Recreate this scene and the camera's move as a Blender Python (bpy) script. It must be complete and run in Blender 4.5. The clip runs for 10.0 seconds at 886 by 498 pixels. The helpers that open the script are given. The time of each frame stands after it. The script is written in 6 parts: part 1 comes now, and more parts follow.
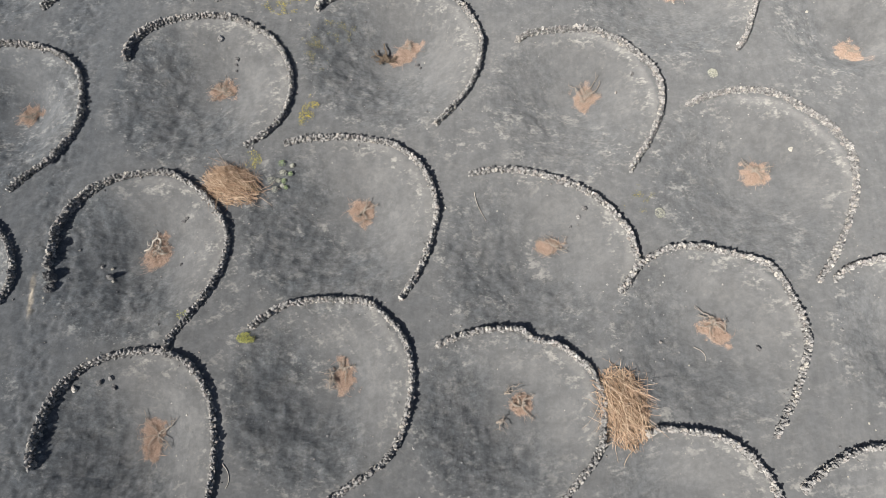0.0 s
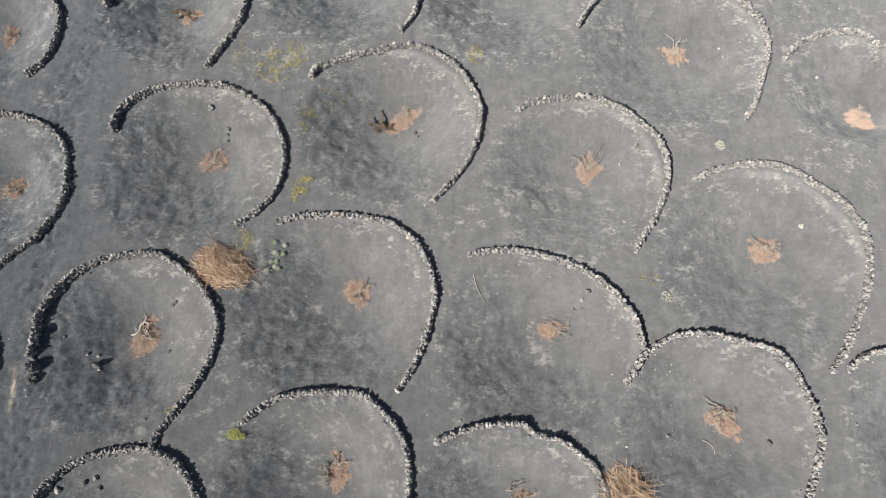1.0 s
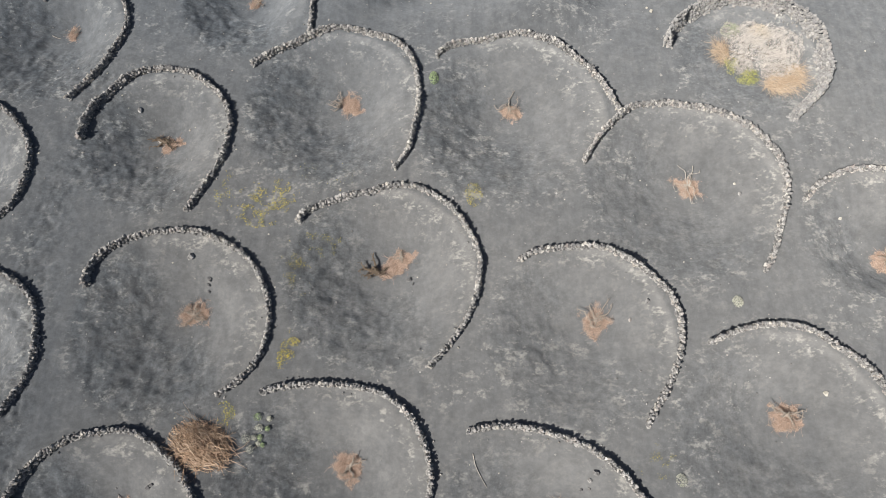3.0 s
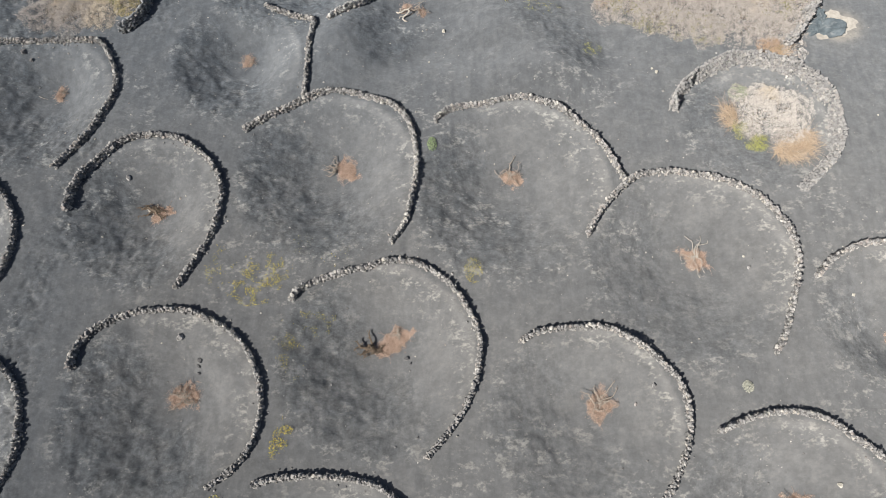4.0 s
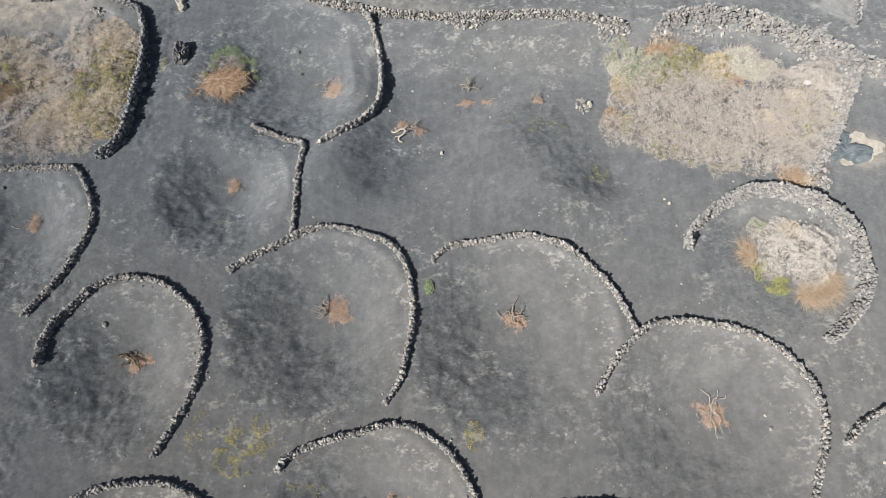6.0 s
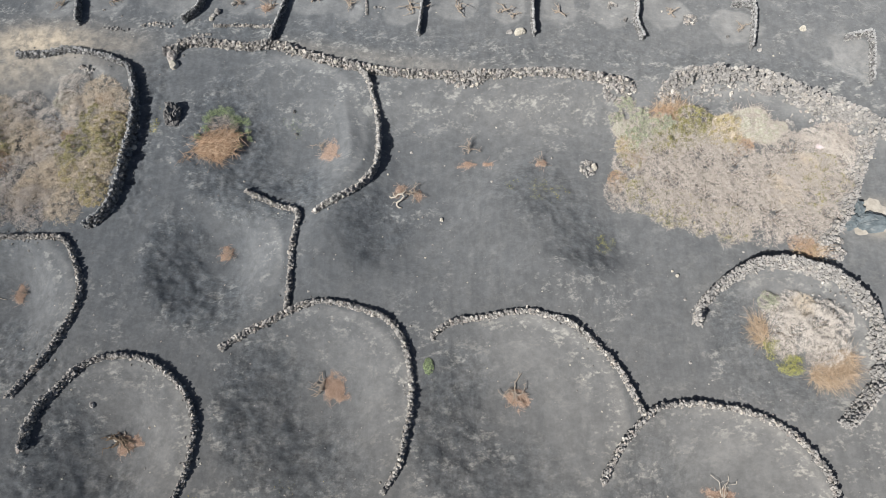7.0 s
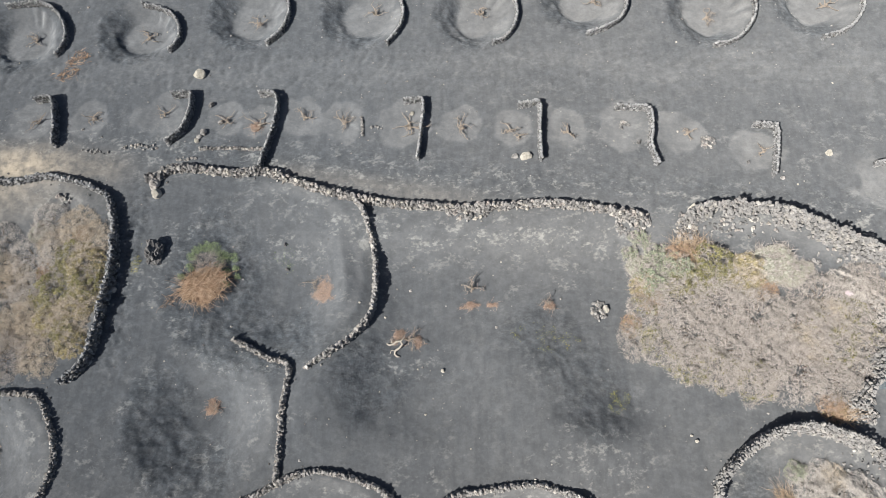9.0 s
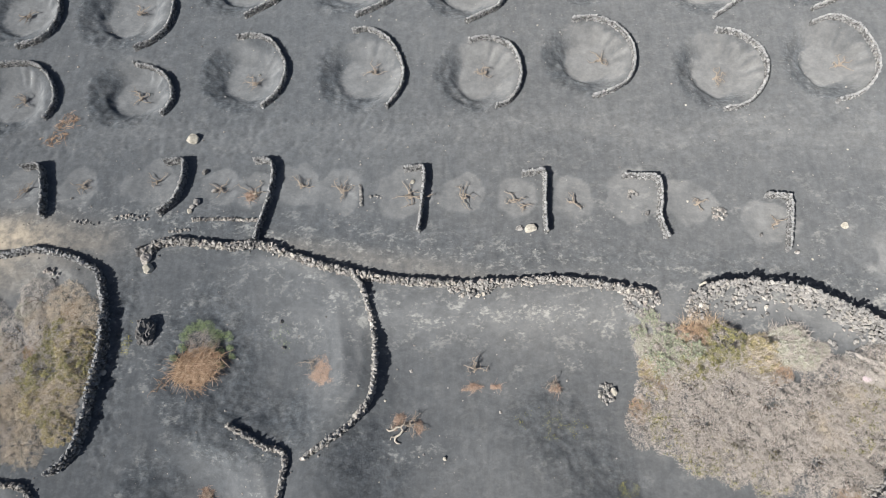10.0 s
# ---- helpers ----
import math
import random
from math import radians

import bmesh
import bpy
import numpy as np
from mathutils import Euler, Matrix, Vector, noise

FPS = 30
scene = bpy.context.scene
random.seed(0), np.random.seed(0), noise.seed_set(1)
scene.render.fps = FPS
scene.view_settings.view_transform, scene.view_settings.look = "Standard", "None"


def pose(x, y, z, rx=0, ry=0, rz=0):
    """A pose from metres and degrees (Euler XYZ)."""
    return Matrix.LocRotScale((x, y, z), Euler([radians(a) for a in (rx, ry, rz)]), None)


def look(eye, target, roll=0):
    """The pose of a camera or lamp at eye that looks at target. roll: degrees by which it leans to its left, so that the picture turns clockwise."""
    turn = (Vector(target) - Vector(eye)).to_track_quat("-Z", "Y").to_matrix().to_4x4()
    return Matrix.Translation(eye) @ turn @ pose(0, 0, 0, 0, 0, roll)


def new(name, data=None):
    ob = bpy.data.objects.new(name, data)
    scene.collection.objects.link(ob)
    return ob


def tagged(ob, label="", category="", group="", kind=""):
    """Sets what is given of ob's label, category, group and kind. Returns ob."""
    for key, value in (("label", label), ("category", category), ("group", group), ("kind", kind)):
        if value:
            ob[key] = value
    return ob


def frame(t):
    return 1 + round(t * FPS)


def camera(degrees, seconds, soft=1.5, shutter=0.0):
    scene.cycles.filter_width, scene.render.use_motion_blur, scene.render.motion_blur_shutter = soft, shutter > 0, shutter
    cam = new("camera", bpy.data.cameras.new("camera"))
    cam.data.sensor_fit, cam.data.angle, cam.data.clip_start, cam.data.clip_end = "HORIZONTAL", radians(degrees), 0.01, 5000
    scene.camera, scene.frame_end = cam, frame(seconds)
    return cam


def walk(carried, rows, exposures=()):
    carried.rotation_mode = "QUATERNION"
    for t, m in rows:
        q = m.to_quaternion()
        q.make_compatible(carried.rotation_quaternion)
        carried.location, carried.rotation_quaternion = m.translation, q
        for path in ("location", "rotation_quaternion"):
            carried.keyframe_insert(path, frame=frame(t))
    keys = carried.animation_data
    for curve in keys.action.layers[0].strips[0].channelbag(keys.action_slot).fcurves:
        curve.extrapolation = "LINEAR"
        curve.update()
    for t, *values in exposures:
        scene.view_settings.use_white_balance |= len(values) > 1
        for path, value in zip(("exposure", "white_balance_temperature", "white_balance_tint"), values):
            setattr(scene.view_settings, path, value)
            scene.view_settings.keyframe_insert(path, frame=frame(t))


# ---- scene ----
cam = camera(68.0, 10.0, 0.5)
PATH = [
    (0.0, (-0.023, 0.471, 23.209), (-0.225, 7.615, 4.53), -1.23),
    (0.5, (-0.021, 2.15, 23.356), (-0.21, 9.28, 4.671), -1.192),
    (1.0, (-0.009, 3.812, 23.493), (-0.191, 10.931, 4.804), -1.192),
    (1.5, (0.011, 5.457, 23.622), (-0.169, 12.569, 4.93), -1.226),
    (2.0, (0.038, 7.085, 23.743), (-0.144, 14.193, 5.049), -1.291),
    (2.5, (0.07, 8.696, 23.856), (-0.117, 15.801, 5.162), -1.382),
    (3.0, (0.106, 10.292, 23.964), (-0.09, 17.395, 5.269), -1.495),
    (3.5, (0.146, 11.872, 24.066), (-0.062, 18.976, 5.371), -1.626),
    (4.0, (0.187, 13.44, 24.164), (-0.034, 20.543, 5.469), -1.771),
    (4.5, (0.228, 14.998, 24.258), (-0.008, 22.099, 5.563), -1.927),
    (5.0, (0.269, 16.547, 24.35), (0.016, 23.647, 5.654), -2.089),
    (5.5, (0.307, 18.091, 24.44), (0.038, 25.187, 5.743), -2.254),
    (6.0, (0.341, 19.635, 24.529), (0.055, 26.724, 5.83), -2.417),
    (6.5, (0.371, 21.181, 24.618), (0.069, 28.261, 5.916), -2.574),
    (7.0, (0.394, 22.734, 24.709), (0.077, 29.801, 6.001), -2.722),
    (7.5, (0.41, 24.3, 24.801), (0.08, 31.349, 6.087), -2.857),
    (8.0, (0.417, 25.883, 24.895), (0.076, 32.91, 6.174), -2.974),
    (8.5, (0.414, 27.49, 24.994), (0.065, 34.489, 6.262), -3.069),
    (9.0, (0.4, 29.127, 25.096), (0.046, 36.092, 6.352), -3.139),
    (9.5, (0.373, 30.8, 25.205), (0.018, 37.724, 6.445), -3.18),
    (10.0, (0.332, 32.517, 25.319), (-0.02, 39.393, 6.541), -3.188),
]
EXPOSURES = [(0.0, 0.50), (5.0, 0.45), (8.0, 0.44), (10.0, 0.52)]
walk(cam, [(t, look(eye, target, roll)) for t, eye, target, roll in PATH], EXPOSURES)

# ---- light ----
SUN_AZIMUTH, SUN_ELEVATION = radians(222.0), radians(46.0)   # azimuth of the sun counted from +x
sun_way = Vector((math.cos(SUN_AZIMUTH) * math.cos(SUN_ELEVATION), math.sin(SUN_AZIMUTH) * math.cos(SUN_ELEVATION), math.sin(SUN_ELEVATION)))
world = bpy.data.worlds.new("sky")
scene.world = world
world.use_nodes = True
sky = world.node_tree.nodes.new("ShaderNodeTexSky")
sky.sky_type, sky.sun_disc, sky.dust_density = "NISHITA", False, 2.5
sky.sun_elevation, sky.sun_rotation = SUN_ELEVATION, math.atan2(sun_way.x, sun_way.y)
world.node_tree.links.new(sky.outputs[0], world.node_tree.nodes["Background"].inputs["Color"])
world.node_tree.nodes["Background"].inputs["Strength"].default_value = 0.05
sun = new("sun", bpy.data.lights.new("sun", "SUN"))
sun.data.energy, sun.data.angle, sun.data.color = 5.0, radians(0.53), (1.0, 0.958, 0.895)
sun.matrix_world = look(sun_way * 80 + Vector((0, 25, 0)), (0, 25, 0))


# ---- materials ----
class Tree:
    """A short way to write node materials."""

    def __init__(self, name, rough=0.9):
        self.mat = bpy.data.materials.new(name)
        self.mat.use_nodes = True
        self.t = self.mat.node_tree
        self.out = self.t.nodes["Principled BSDF"]
        self.out.inputs["Roughness"].default_value = rough
        self.out.inputs["Specular IOR Level"].default_value = 0.25
        self.out.inputs["Diffuse Roughness"].default_value = 1.0
        self.co = self.node("ShaderNodeTexCoord").outputs["Object"]
        self.geo = self.node("ShaderNodeNewGeometry")

    def node(self, kind):
        return self.t.nodes.new(kind)

    def put(self, socket, value):
        if isinstance(value, bpy.types.NodeSocket):
            self.t.links.new(value, socket)
        elif isinstance(value, tuple) and len(value) == 3 and socket.type == "RGBA":
            socket.default_value = (*value, 1)
        else:
            socket.default_value = value

    def noise(self, scale, detail=4.0, rough=0.6, co=None, distortion=0.0):
        n = self.node("ShaderNodeTexNoise")
        self.put(n.inputs["Vector"], co or self.co)
        n.inputs["Scale"].default_value, n.inputs["Detail"].default_value = scale, detail
        n.inputs["Roughness"].default_value, n.inputs["Distortion"].default_value = rough, distortion
        return n.outputs["Fac"]

    def cells(self, scale, co=None):
        n = self.node("ShaderNodeTexVoronoi")
        self.put(n.inputs["Vector"], co or self.co)
        n.inputs["Scale"].default_value = scale
        return n.outputs

    def ramp(self, value, a, b, low=0.0, high=1.0):
        n = self.node("ShaderNodeMapRange")
        n.interpolation_type = "SMOOTHSTEP"
        for k, v in zip((0, 1, 2, 3, 4), (value, a, b, low, high)):
            self.put(n.inputs[k], v)
        return n.outputs[0]

    def math(self, op, a, b=0.0):
        n = self.node("ShaderNodeMath")
        n.operation = op
        self.put(n.inputs[0], a)
        self.put(n.inputs[1], b)
        return n.outputs[0]

    def mix(self, fac, a, b, blend="MIX"):
        n = self.node("ShaderNodeMix")
        n.data_type, n.blend_type = "RGBA", blend
        self.put(n.inputs[0], fac)
        self.put(n.inputs[6], a)
        self.put(n.inputs[7], b)
        return n.outputs[2]

    def colors(self, value, *stops):
        n = self.node("ShaderNodeValToRGB")
        self.put(n.inputs[0], value)
        ramp = n.color_ramp
        for k, (at, c) in enumerate(stops):
            e = ramp.elements[k] if k < 2 else ramp.elements.new(at)
            e.position, e.color = at, (*c, 1)
        return n.outputs[0]

    def attribute(self, name):
        n = self.node("ShaderNodeAttribute")
        n.attribute_name = name
        return n.outputs["Fac"]

    def stretch(self, x, y, z, angle=0.0):
        n = self.node("ShaderNodeMapping")
        self.put(n.inputs[0], self.co)
        n.inputs["Rotation"].default_value = (0, 0, angle)
        n.inputs["Scale"].default_value = (x, y, z)
        return n.outputs[0]

    def done(self, color, height=None, strength=0.5, distance=0.02):
        self.put(self.out.inputs["Base Color"], color)
        if height is not None:
            b = self.node("ShaderNodeBump")
            b.inputs["Strength"].default_value, b.inputs["Distance"].default_value = strength, distance
            self.put(b.inputs["Height"], height)
            self.put(self.out.inputs["Normal"], b.outputs[0])
        return self.mat


def ash_material():
    m = Tree("volcanic_ash", 1.0)
    m.out.inputs["Specular IOR Level"].default_value = 0.04
    broad = m.noise(0.30, 6, 0.62)
    middle = m.noise(2.1, 8, 0.66)
    streak = m.noise(1.0, 7, 0.66, m.stretch(3.4, 0.8, 1, 0.12))
    lump = m.noise(4.6, 4, 0.6, m.stretch(1.0, 1.5, 1, 0.6))
    small = m.noise(12, 5, 0.72)
    grain = m.noise(44, 3, 0.75)
    tone = m.math("ADD", m.math("MULTIPLY", broad, 0.40), m.math("MULTIPLY", streak, 0.60))
    base = m.colors(tone, (0.30, (0.104, 0.108, 0.113)), (0.70, (0.160, 0.161, 0.161)), (0.5, (0.132, 0.135, 0.138)))
    base = m.mix(m.math("MULTIPLY", m.attribute("leaf"), m.ramp(m.noise(16, 4, 0.7), 0.36, 0.56, 0.25, 0.95)), base, (0.44, 0.325, 0.258))
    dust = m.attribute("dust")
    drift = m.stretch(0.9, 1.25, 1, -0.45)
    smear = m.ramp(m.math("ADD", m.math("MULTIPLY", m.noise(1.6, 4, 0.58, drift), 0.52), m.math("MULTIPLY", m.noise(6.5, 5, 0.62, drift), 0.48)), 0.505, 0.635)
    # pale ash, plus extra brightness of sun-facing slopes put into the colour
    soft = m.math("MULTIPLY", m.attribute("pale_lit"), m.ramp(m.noise(1.1, 5, 0.6), 0.25, 0.75, 0.55, 1.0))
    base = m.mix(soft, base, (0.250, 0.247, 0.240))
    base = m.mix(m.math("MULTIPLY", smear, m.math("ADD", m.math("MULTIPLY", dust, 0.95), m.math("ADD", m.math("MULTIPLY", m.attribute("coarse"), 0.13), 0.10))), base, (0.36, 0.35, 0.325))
    # patchy dark cinders, also painting extra shade on slopes turned from the sun
    cinder_shade = m.math("MULTIPLY", m.attribute("coarse"), m.ramp(m.noise(1.3, 5, 0.62), 0.36, 0.62, 0.2, 1.0))
    base = m.mix(cinder_shade, base, m.mix(1.0, base, (0.81, 0.838, 0.862), "MULTIPLY"))
    # bluer ash; its stronger dimming on the left stands in for weaker backscatter
    base = m.mix(m.attribute("cool_dim"), base, m.mix(1.0, base, (0.86, 0.915, 0.98), "MULTIPLY"))
    sand = m.math("MULTIPLY", m.attribute("sand"), m.ramp(middle, 0.3, 0.6, 0.35, 1.0))
    base = m.mix(sand, base, (0.46, 0.41, 0.335))
    coarse = m.attribute("coarse")
    for value, calm, wild in ((middle, 0.09, 0.20), (lump, 0.05, 0.17), (small, 0.035, 0.14), (grain, 0.03, 0.06)):
        swing = m.math("ADD", m.math("MULTIPLY", coarse, wild - calm), calm)
        gain = m.math("ADD", m.math("MULTIPLY", m.ramp(value, 0.30, 0.70, -1.0, 1.0), swing), 1.0)
        shade = m.node("ShaderNodeCombineColor")
        for k in range(3):
            m.put(shade.inputs[k], gain)
        base = m.mix(1.0, base, shade.outputs[0], "MULTIPLY")
    relief = m.math("ADD", m.math("ADD", m.math("MULTIPLY", m.noise(7, 6, 0.72), 1.0), m.math("MULTIPLY", small, 0.7)), m.math("MULTIPLY", grain, 0.35))
    m.done(base, relief, 0.9, 0.06)
    bump = next(n for n in m.t.nodes if n.bl_idname == "ShaderNodeBump")
    m.put(bump.inputs["Strength"], m.ramp(coarse, 0.0, 1.0, 0.22, 0.65))
    return m.mat


def rock_material(name, per_island, fine, gain=1.0, cool=0.0, even=0.0, pit=0.8):
    m = Tree(name, 0.92)
    if per_island:
        luck = m.geo.outputs["Random Per Island"]
    else:
        luck = m.node("ShaderNodeObjectInfo").outputs["Random"]
    stops = []
    for at, c in ((0.0, (0.085, 0.084, 0.083)), (1.0, (0.54, 0.52, 0.485)), (0.2, (0.145, 0.142, 0.140)), (0.5, (0.26, 0.252, 0.243)),
                  (0.75, (0.37, 0.357, 0.342)), (0.86, (0.28, 0.246, 0.226)), (0.93, (0.43, 0.40, 0.35))):
        c = tuple(v + even * (0.33 - v) for v in c)
        grey = sum(c) / 3
        stops.append((at, tuple(gain * (v + cool * (grey * w - v)) for v, w in zip(c, (0.94, 1.0, 1.07)))))
    tone = m.colors(luck, *stops)
    pits = m.noise(fine, 5, 0.75)
    tone = m.mix(m.ramp(pits, 0.54, 0.36, 0, pit), tone, (0.045, 0.042, 0.040))
    tone = m.mix(m.ramp(m.noise(fine * 0.3, 4, 0.6), 0.55, 0.75, 0, 0.5), tone, (0.42, 0.40, 0.34))
    return m.done(tone, m.math("ADD", pits, m.noise(fine * 2.6, 3, 0.7)), 0.9, 0.03)


def island_material(name, stops, rough=0.85, grain=30.0, dark=0.55, bump=0.4, sheer=0.0):
    m = Tree(name, rough)
    luck = m.geo.outputs["Random Per Island"]
    c = m.colors(luck, *stops)
    c = m.mix(m.ramp(m.noise(grain, 3, 0.7), 0.35, 0.65, 0.0, 1.0), m.mix(1.0, c, (dark, dark, dark), "MULTIPLY"), c)
    if sheer:
        m.out.inputs["Transmission Weight"].default_value = 0.0
    return m.done(c, m.noise(grain * 3, 3, 0.7), bump, 0.01)


ASH = ash_material()
STONE = rock_material("basalt_stone", False, 2.6, 1.2, 0.0, 0.2)
RUBBLE = rock_material("basalt_rubble", True, 17.0, 1.1, 0.0, 0.2)
STONE_LIGHT = rock_material("light_basalt_stone", False, 2.6, 1.4, 0.0, 0.35)
RUBBLE_LIGHT = rock_material("light_basalt_rubble", True, 24.0, 1.2, 0.0, 0.3)
STONE_COOL = rock_material("blue_grey_basalt_stone", False, 2.2, 1.15, 0.45, 0.6, 0.35)
RUBBLE_COOL = rock_material("blue_grey_basalt_rubble", True, 24.0, 0.9, 0.6)
STONE_PALE = rock_material("dusty_pale_basalt_stone", False, 2.6, 1.0, 0.0, 0.5, 0.45)
RUBBLE_PALE = rock_material("dusty_pale_basalt_rubble", True, 12.0, 0.95, 0.0, 0.5, 0.45)
BARK = island_material("vine_bark", ((0.0, (0.15, 0.122, 0.10)), (1.0, (0.56, 0.50, 0.43)), (0.5, (0.33, 0.28, 0.235))), 0.9, 40)
OLD_WOOD = island_material("old_shrub_wood", ((0.0, (0.10, 0.075, 0.055)), (1.0, (0.22, 0.17, 0.125))), 0.9, 30)
DEADWOOD = island_material("bleached_wood", ((0.0, (0.42, 0.38, 0.32)), (1.0, (0.62, 0.58, 0.52))), 0.9, 40)
LITTER = island_material("dead_leaf_litter", ((0.0, (0.20, 0.135, 0.10)), (1.0, (0.66, 0.53, 0.44)), (0.3, (0.42, 0.295, 0.225)), (0.7, (0.55, 0.41, 0.325))), 0.9, 30, 0.8)
CANE = island_material("pruned_cane", ((0.0, (0.24, 0.150, 0.095)), (1.0, (0.70, 0.56, 0.42)), (0.35, (0.44, 0.305, 0.205)), (0.7, (0.58, 0.43, 0.305))), 0.7, 22, 0.8)
TWIG_GREY = island_material("dry_twig_grey", ((0.0, (0.32, 0.288, 0.262)), (1.0, (0.70, 0.665, 0.628)), (0.4, (0.485, 0.442, 0.408)), (0.75, (0.595, 0.550, 0.512))), 0.9, 20, 0.8)
TWIG_PALE = island_material("dry_twig_pale", ((0.0, (0.47, 0.43, 0.395)), (1.0, (0.80, 0.765, 0.725)), (0.5, (0.655, 0.615, 0.572))), 0.9, 20, 0.85)
TWIG_TAN = island_material("dry_twig_tan", ((0.0, (0.33, 0.210, 0.140)), (1.0, (0.66, 0.50, 0.375)), (0.5, (0.49, 0.345, 0.240))), 0.9, 20, 0.8)
LEAF_OLIVE = island_material("olive_leaf", ((0.0, (0.13, 0.13, 0.06)), (1.0, (0.44, 0.405, 0.19)), (0.6, (0.26, 0.25, 0.115))), 0.75, 25, 0.85)
TWIG_STRAW = island_material("dry_twig_straw", ((0.0, (0.42, 0.350, 0.270)), (1.0, (0.86, 0.795, 0.690)), (0.4, (0.63, 0.555, 0.455)), (0.75, (0.76, 0.685, 0.575))), 0.9, 20, 0.85)
LEAF_GOLD = island_material("yellowing_leaf", ((0.0, (0.22, 0.195, 0.105)), (1.0, (0.57, 0.50, 0.29)), (0.6, (0.40, 0.35, 0.195))), 0.75, 25, 0.85)
LEAF_GREEN = island_material("green_leaf", ((0.0, (0.13, 0.185, 0.095)), (1.0, (0.41, 0.48, 0.28)), (0.6, (0.255, 0.325, 0.175))), 0.75, 25, 0.85)
LEAF_GREY = island_material("grey_green_leaf", ((0.0, (0.28, 0.285, 0.23)), (1.0, (0.52, 0.52, 0.45))), 0.8, 25, 0.88)
LEAF_LIME = island_material("lime_leaf", ((0.0, (0.23, 0.25, 0.07)), (1.0, (0.56, 0.53, 0.21)), (0.6, (0.38, 0.385, 0.12))), 0.75, 25, 0.8)
LEAF_SAGE = island_material("sage_leaf", ((0.0, (0.21, 0.25, 0.17)), (1.0, (0.47, 0.505, 0.375)), (0.6, (0.34, 0.38, 0.27))), 0.8, 25, 0.88)
FLOWER = island_material("yellow_flower", ((0.0, (0.42, 0.34, 0.030)), (1.0, (0.74, 0.60, 0.07))), 0.75, 25, 0.85)
GRASS_DRY = island_material("dry_orange_grass", ((0.0, (0.30, 0.215, 0.145)), (1.0, (0.66, 0.55, 0.43)), (0.5, (0.50, 0.385, 0.275))), 0.85, 20, 0.8)


def plain_material(name, a, b, rough, scale, bump=0.3):
    m = Tree(name, rough)
    return m.done(m.mix(m.ramp(m.noise(scale, 5, 0.65), 0.3, 0.7), a, b), m.noise(scale * 4, 4, 0.7), bump, 0.02)


PALE_ROCK = plain_material("pale_limestone", (0.302, 0.288, 0.245), (0.490, 0.468, 0.418), 0.9, 9, 0.6)
DARK_ROCK = plain_material("dark_lava_rock", (0.07, 0.07, 0.073), (0.20, 0.197, 0.195), 0.9, 6, 1.0)
PLASTIC = plain_material("black_plastic_sheet", (0.070, 0.088, 0.100), (0.150, 0.180, 0.198), 0.52, 3, 0.1)
PLASTIC.node_tree.nodes["Principled BSDF"].inputs["Specular IOR Level"].default_value = 0.5
SAND = plain_material("pale_sand", (0.27, 0.252, 0.226), (0.37, 0.35, 0.315), 0.95, 5, 0.5)
CLOTH = plain_material("pale_pink_cloth", (0.66, 0.54, 0.60), (0.78, 0.70, 0.74), 0.9, 12)


# ---- the shape of the ground ----
def lattice(ix, iy, seed):
    h = (ix * 374761393 + iy * 668265263 + seed * 974711) & 0xFFFFFFFF
    h = ((h ^ (h >> 13)) * 1274126177) & 0xFFFFFFFF
    h = h ^ (h >> 16)
    return (h & 0xFFFF) / 65535.0


def vnoise(x, y, seed=0):
    """Smooth value noise between 0 and 1, about one bump a metre."""
    x, y = np.asarray(x, float), np.asarray(y, float)
    fx, fy = np.floor(x), np.floor(y)
    ix, iy = fx.astype(np.int64), fy.astype(np.int64)
    u, v = x - fx, y - fy
    u, v = u * u * (3 - 2 * u), v * v * (3 - 2 * v)
    a, b = lattice(ix, iy, seed), lattice(ix + 1, iy, seed)
    c, d = lattice(ix, iy + 1, seed), lattice(ix + 1, iy + 1, seed)
    return (a * (1 - u) + b * u) * (1 - v) + (c * (1 - u) + d * u) * v


def fbm(x, y, seed=0, octaves=4):
    total, amp, norm = 0.0, 1.0, 0.0
    for k in range(octaves):
        c, s = math.cos(0.5 + 0.9 * k), math.sin(0.5 + 0.9 * k)
        total = total + amp * vnoise((x * c - y * s) * 2 ** k + 17.3 * k, (x * s + y * c) * 2 ** k - 9.1 * k, seed + k)
        norm, amp = norm + amp, amp * 0.5
    return total / norm


def step(a, b, v):
    k = np.clip((v - a) / (b - a), 0, 1)
    return k * k * (3 - 2 * k)


# each hollow: middle and radius of its rim, its lowest point, its depth
HOLLOWS = []


def hollow(ex, ey, r, cx, cy, depth, small=False):
    HOLLOWS.append((ex, ey, r, cx, cy, depth, small))


# the large planting hollows
hollow(-18.8, 15.2, 3.4, -18.2, 15.8, 1.15)
hollow(-20.5, 22.9, 3.2, -20.2, 23.4, 1.1)
hollow(-10.5, 16.5, 3.6, -10.0, 17.0, 1.05)
hollow(-2.6, 18.3, 3.7, -2.2, 19.0, 1.3)
hollow(5.0, 15.9, 3.5, 5.65, 16.7, 1.15)
hollow(-11.9, 9.0, 3.3, -11.6, 9.6, 1.05)
hollow(-10.9, 2.0, 3.2, -10.5, 2.4, 1.1)
hollow(-4.4, 10.5, 3.75, -3.6, 11.2, 1.15)
hollow(-4.6, 4.0, 3.3, -4.1, 4.5, 1.15)
hollow(1.9, 3.1, 3.2, 2.5, 3.7, 1.15)
hollow(3.2, 9.1, 3.6, 3.95, 9.9, 1.2)
hollow(9.3, 6.0, 3.4, 9.8, 6.6, 1.1)
hollow(11.8, 12.3, 3.9, 12.4, 13.1, 1.2)
hollow(16.7, 6.0, 3.0, 17.0, 6.4, 1.0)
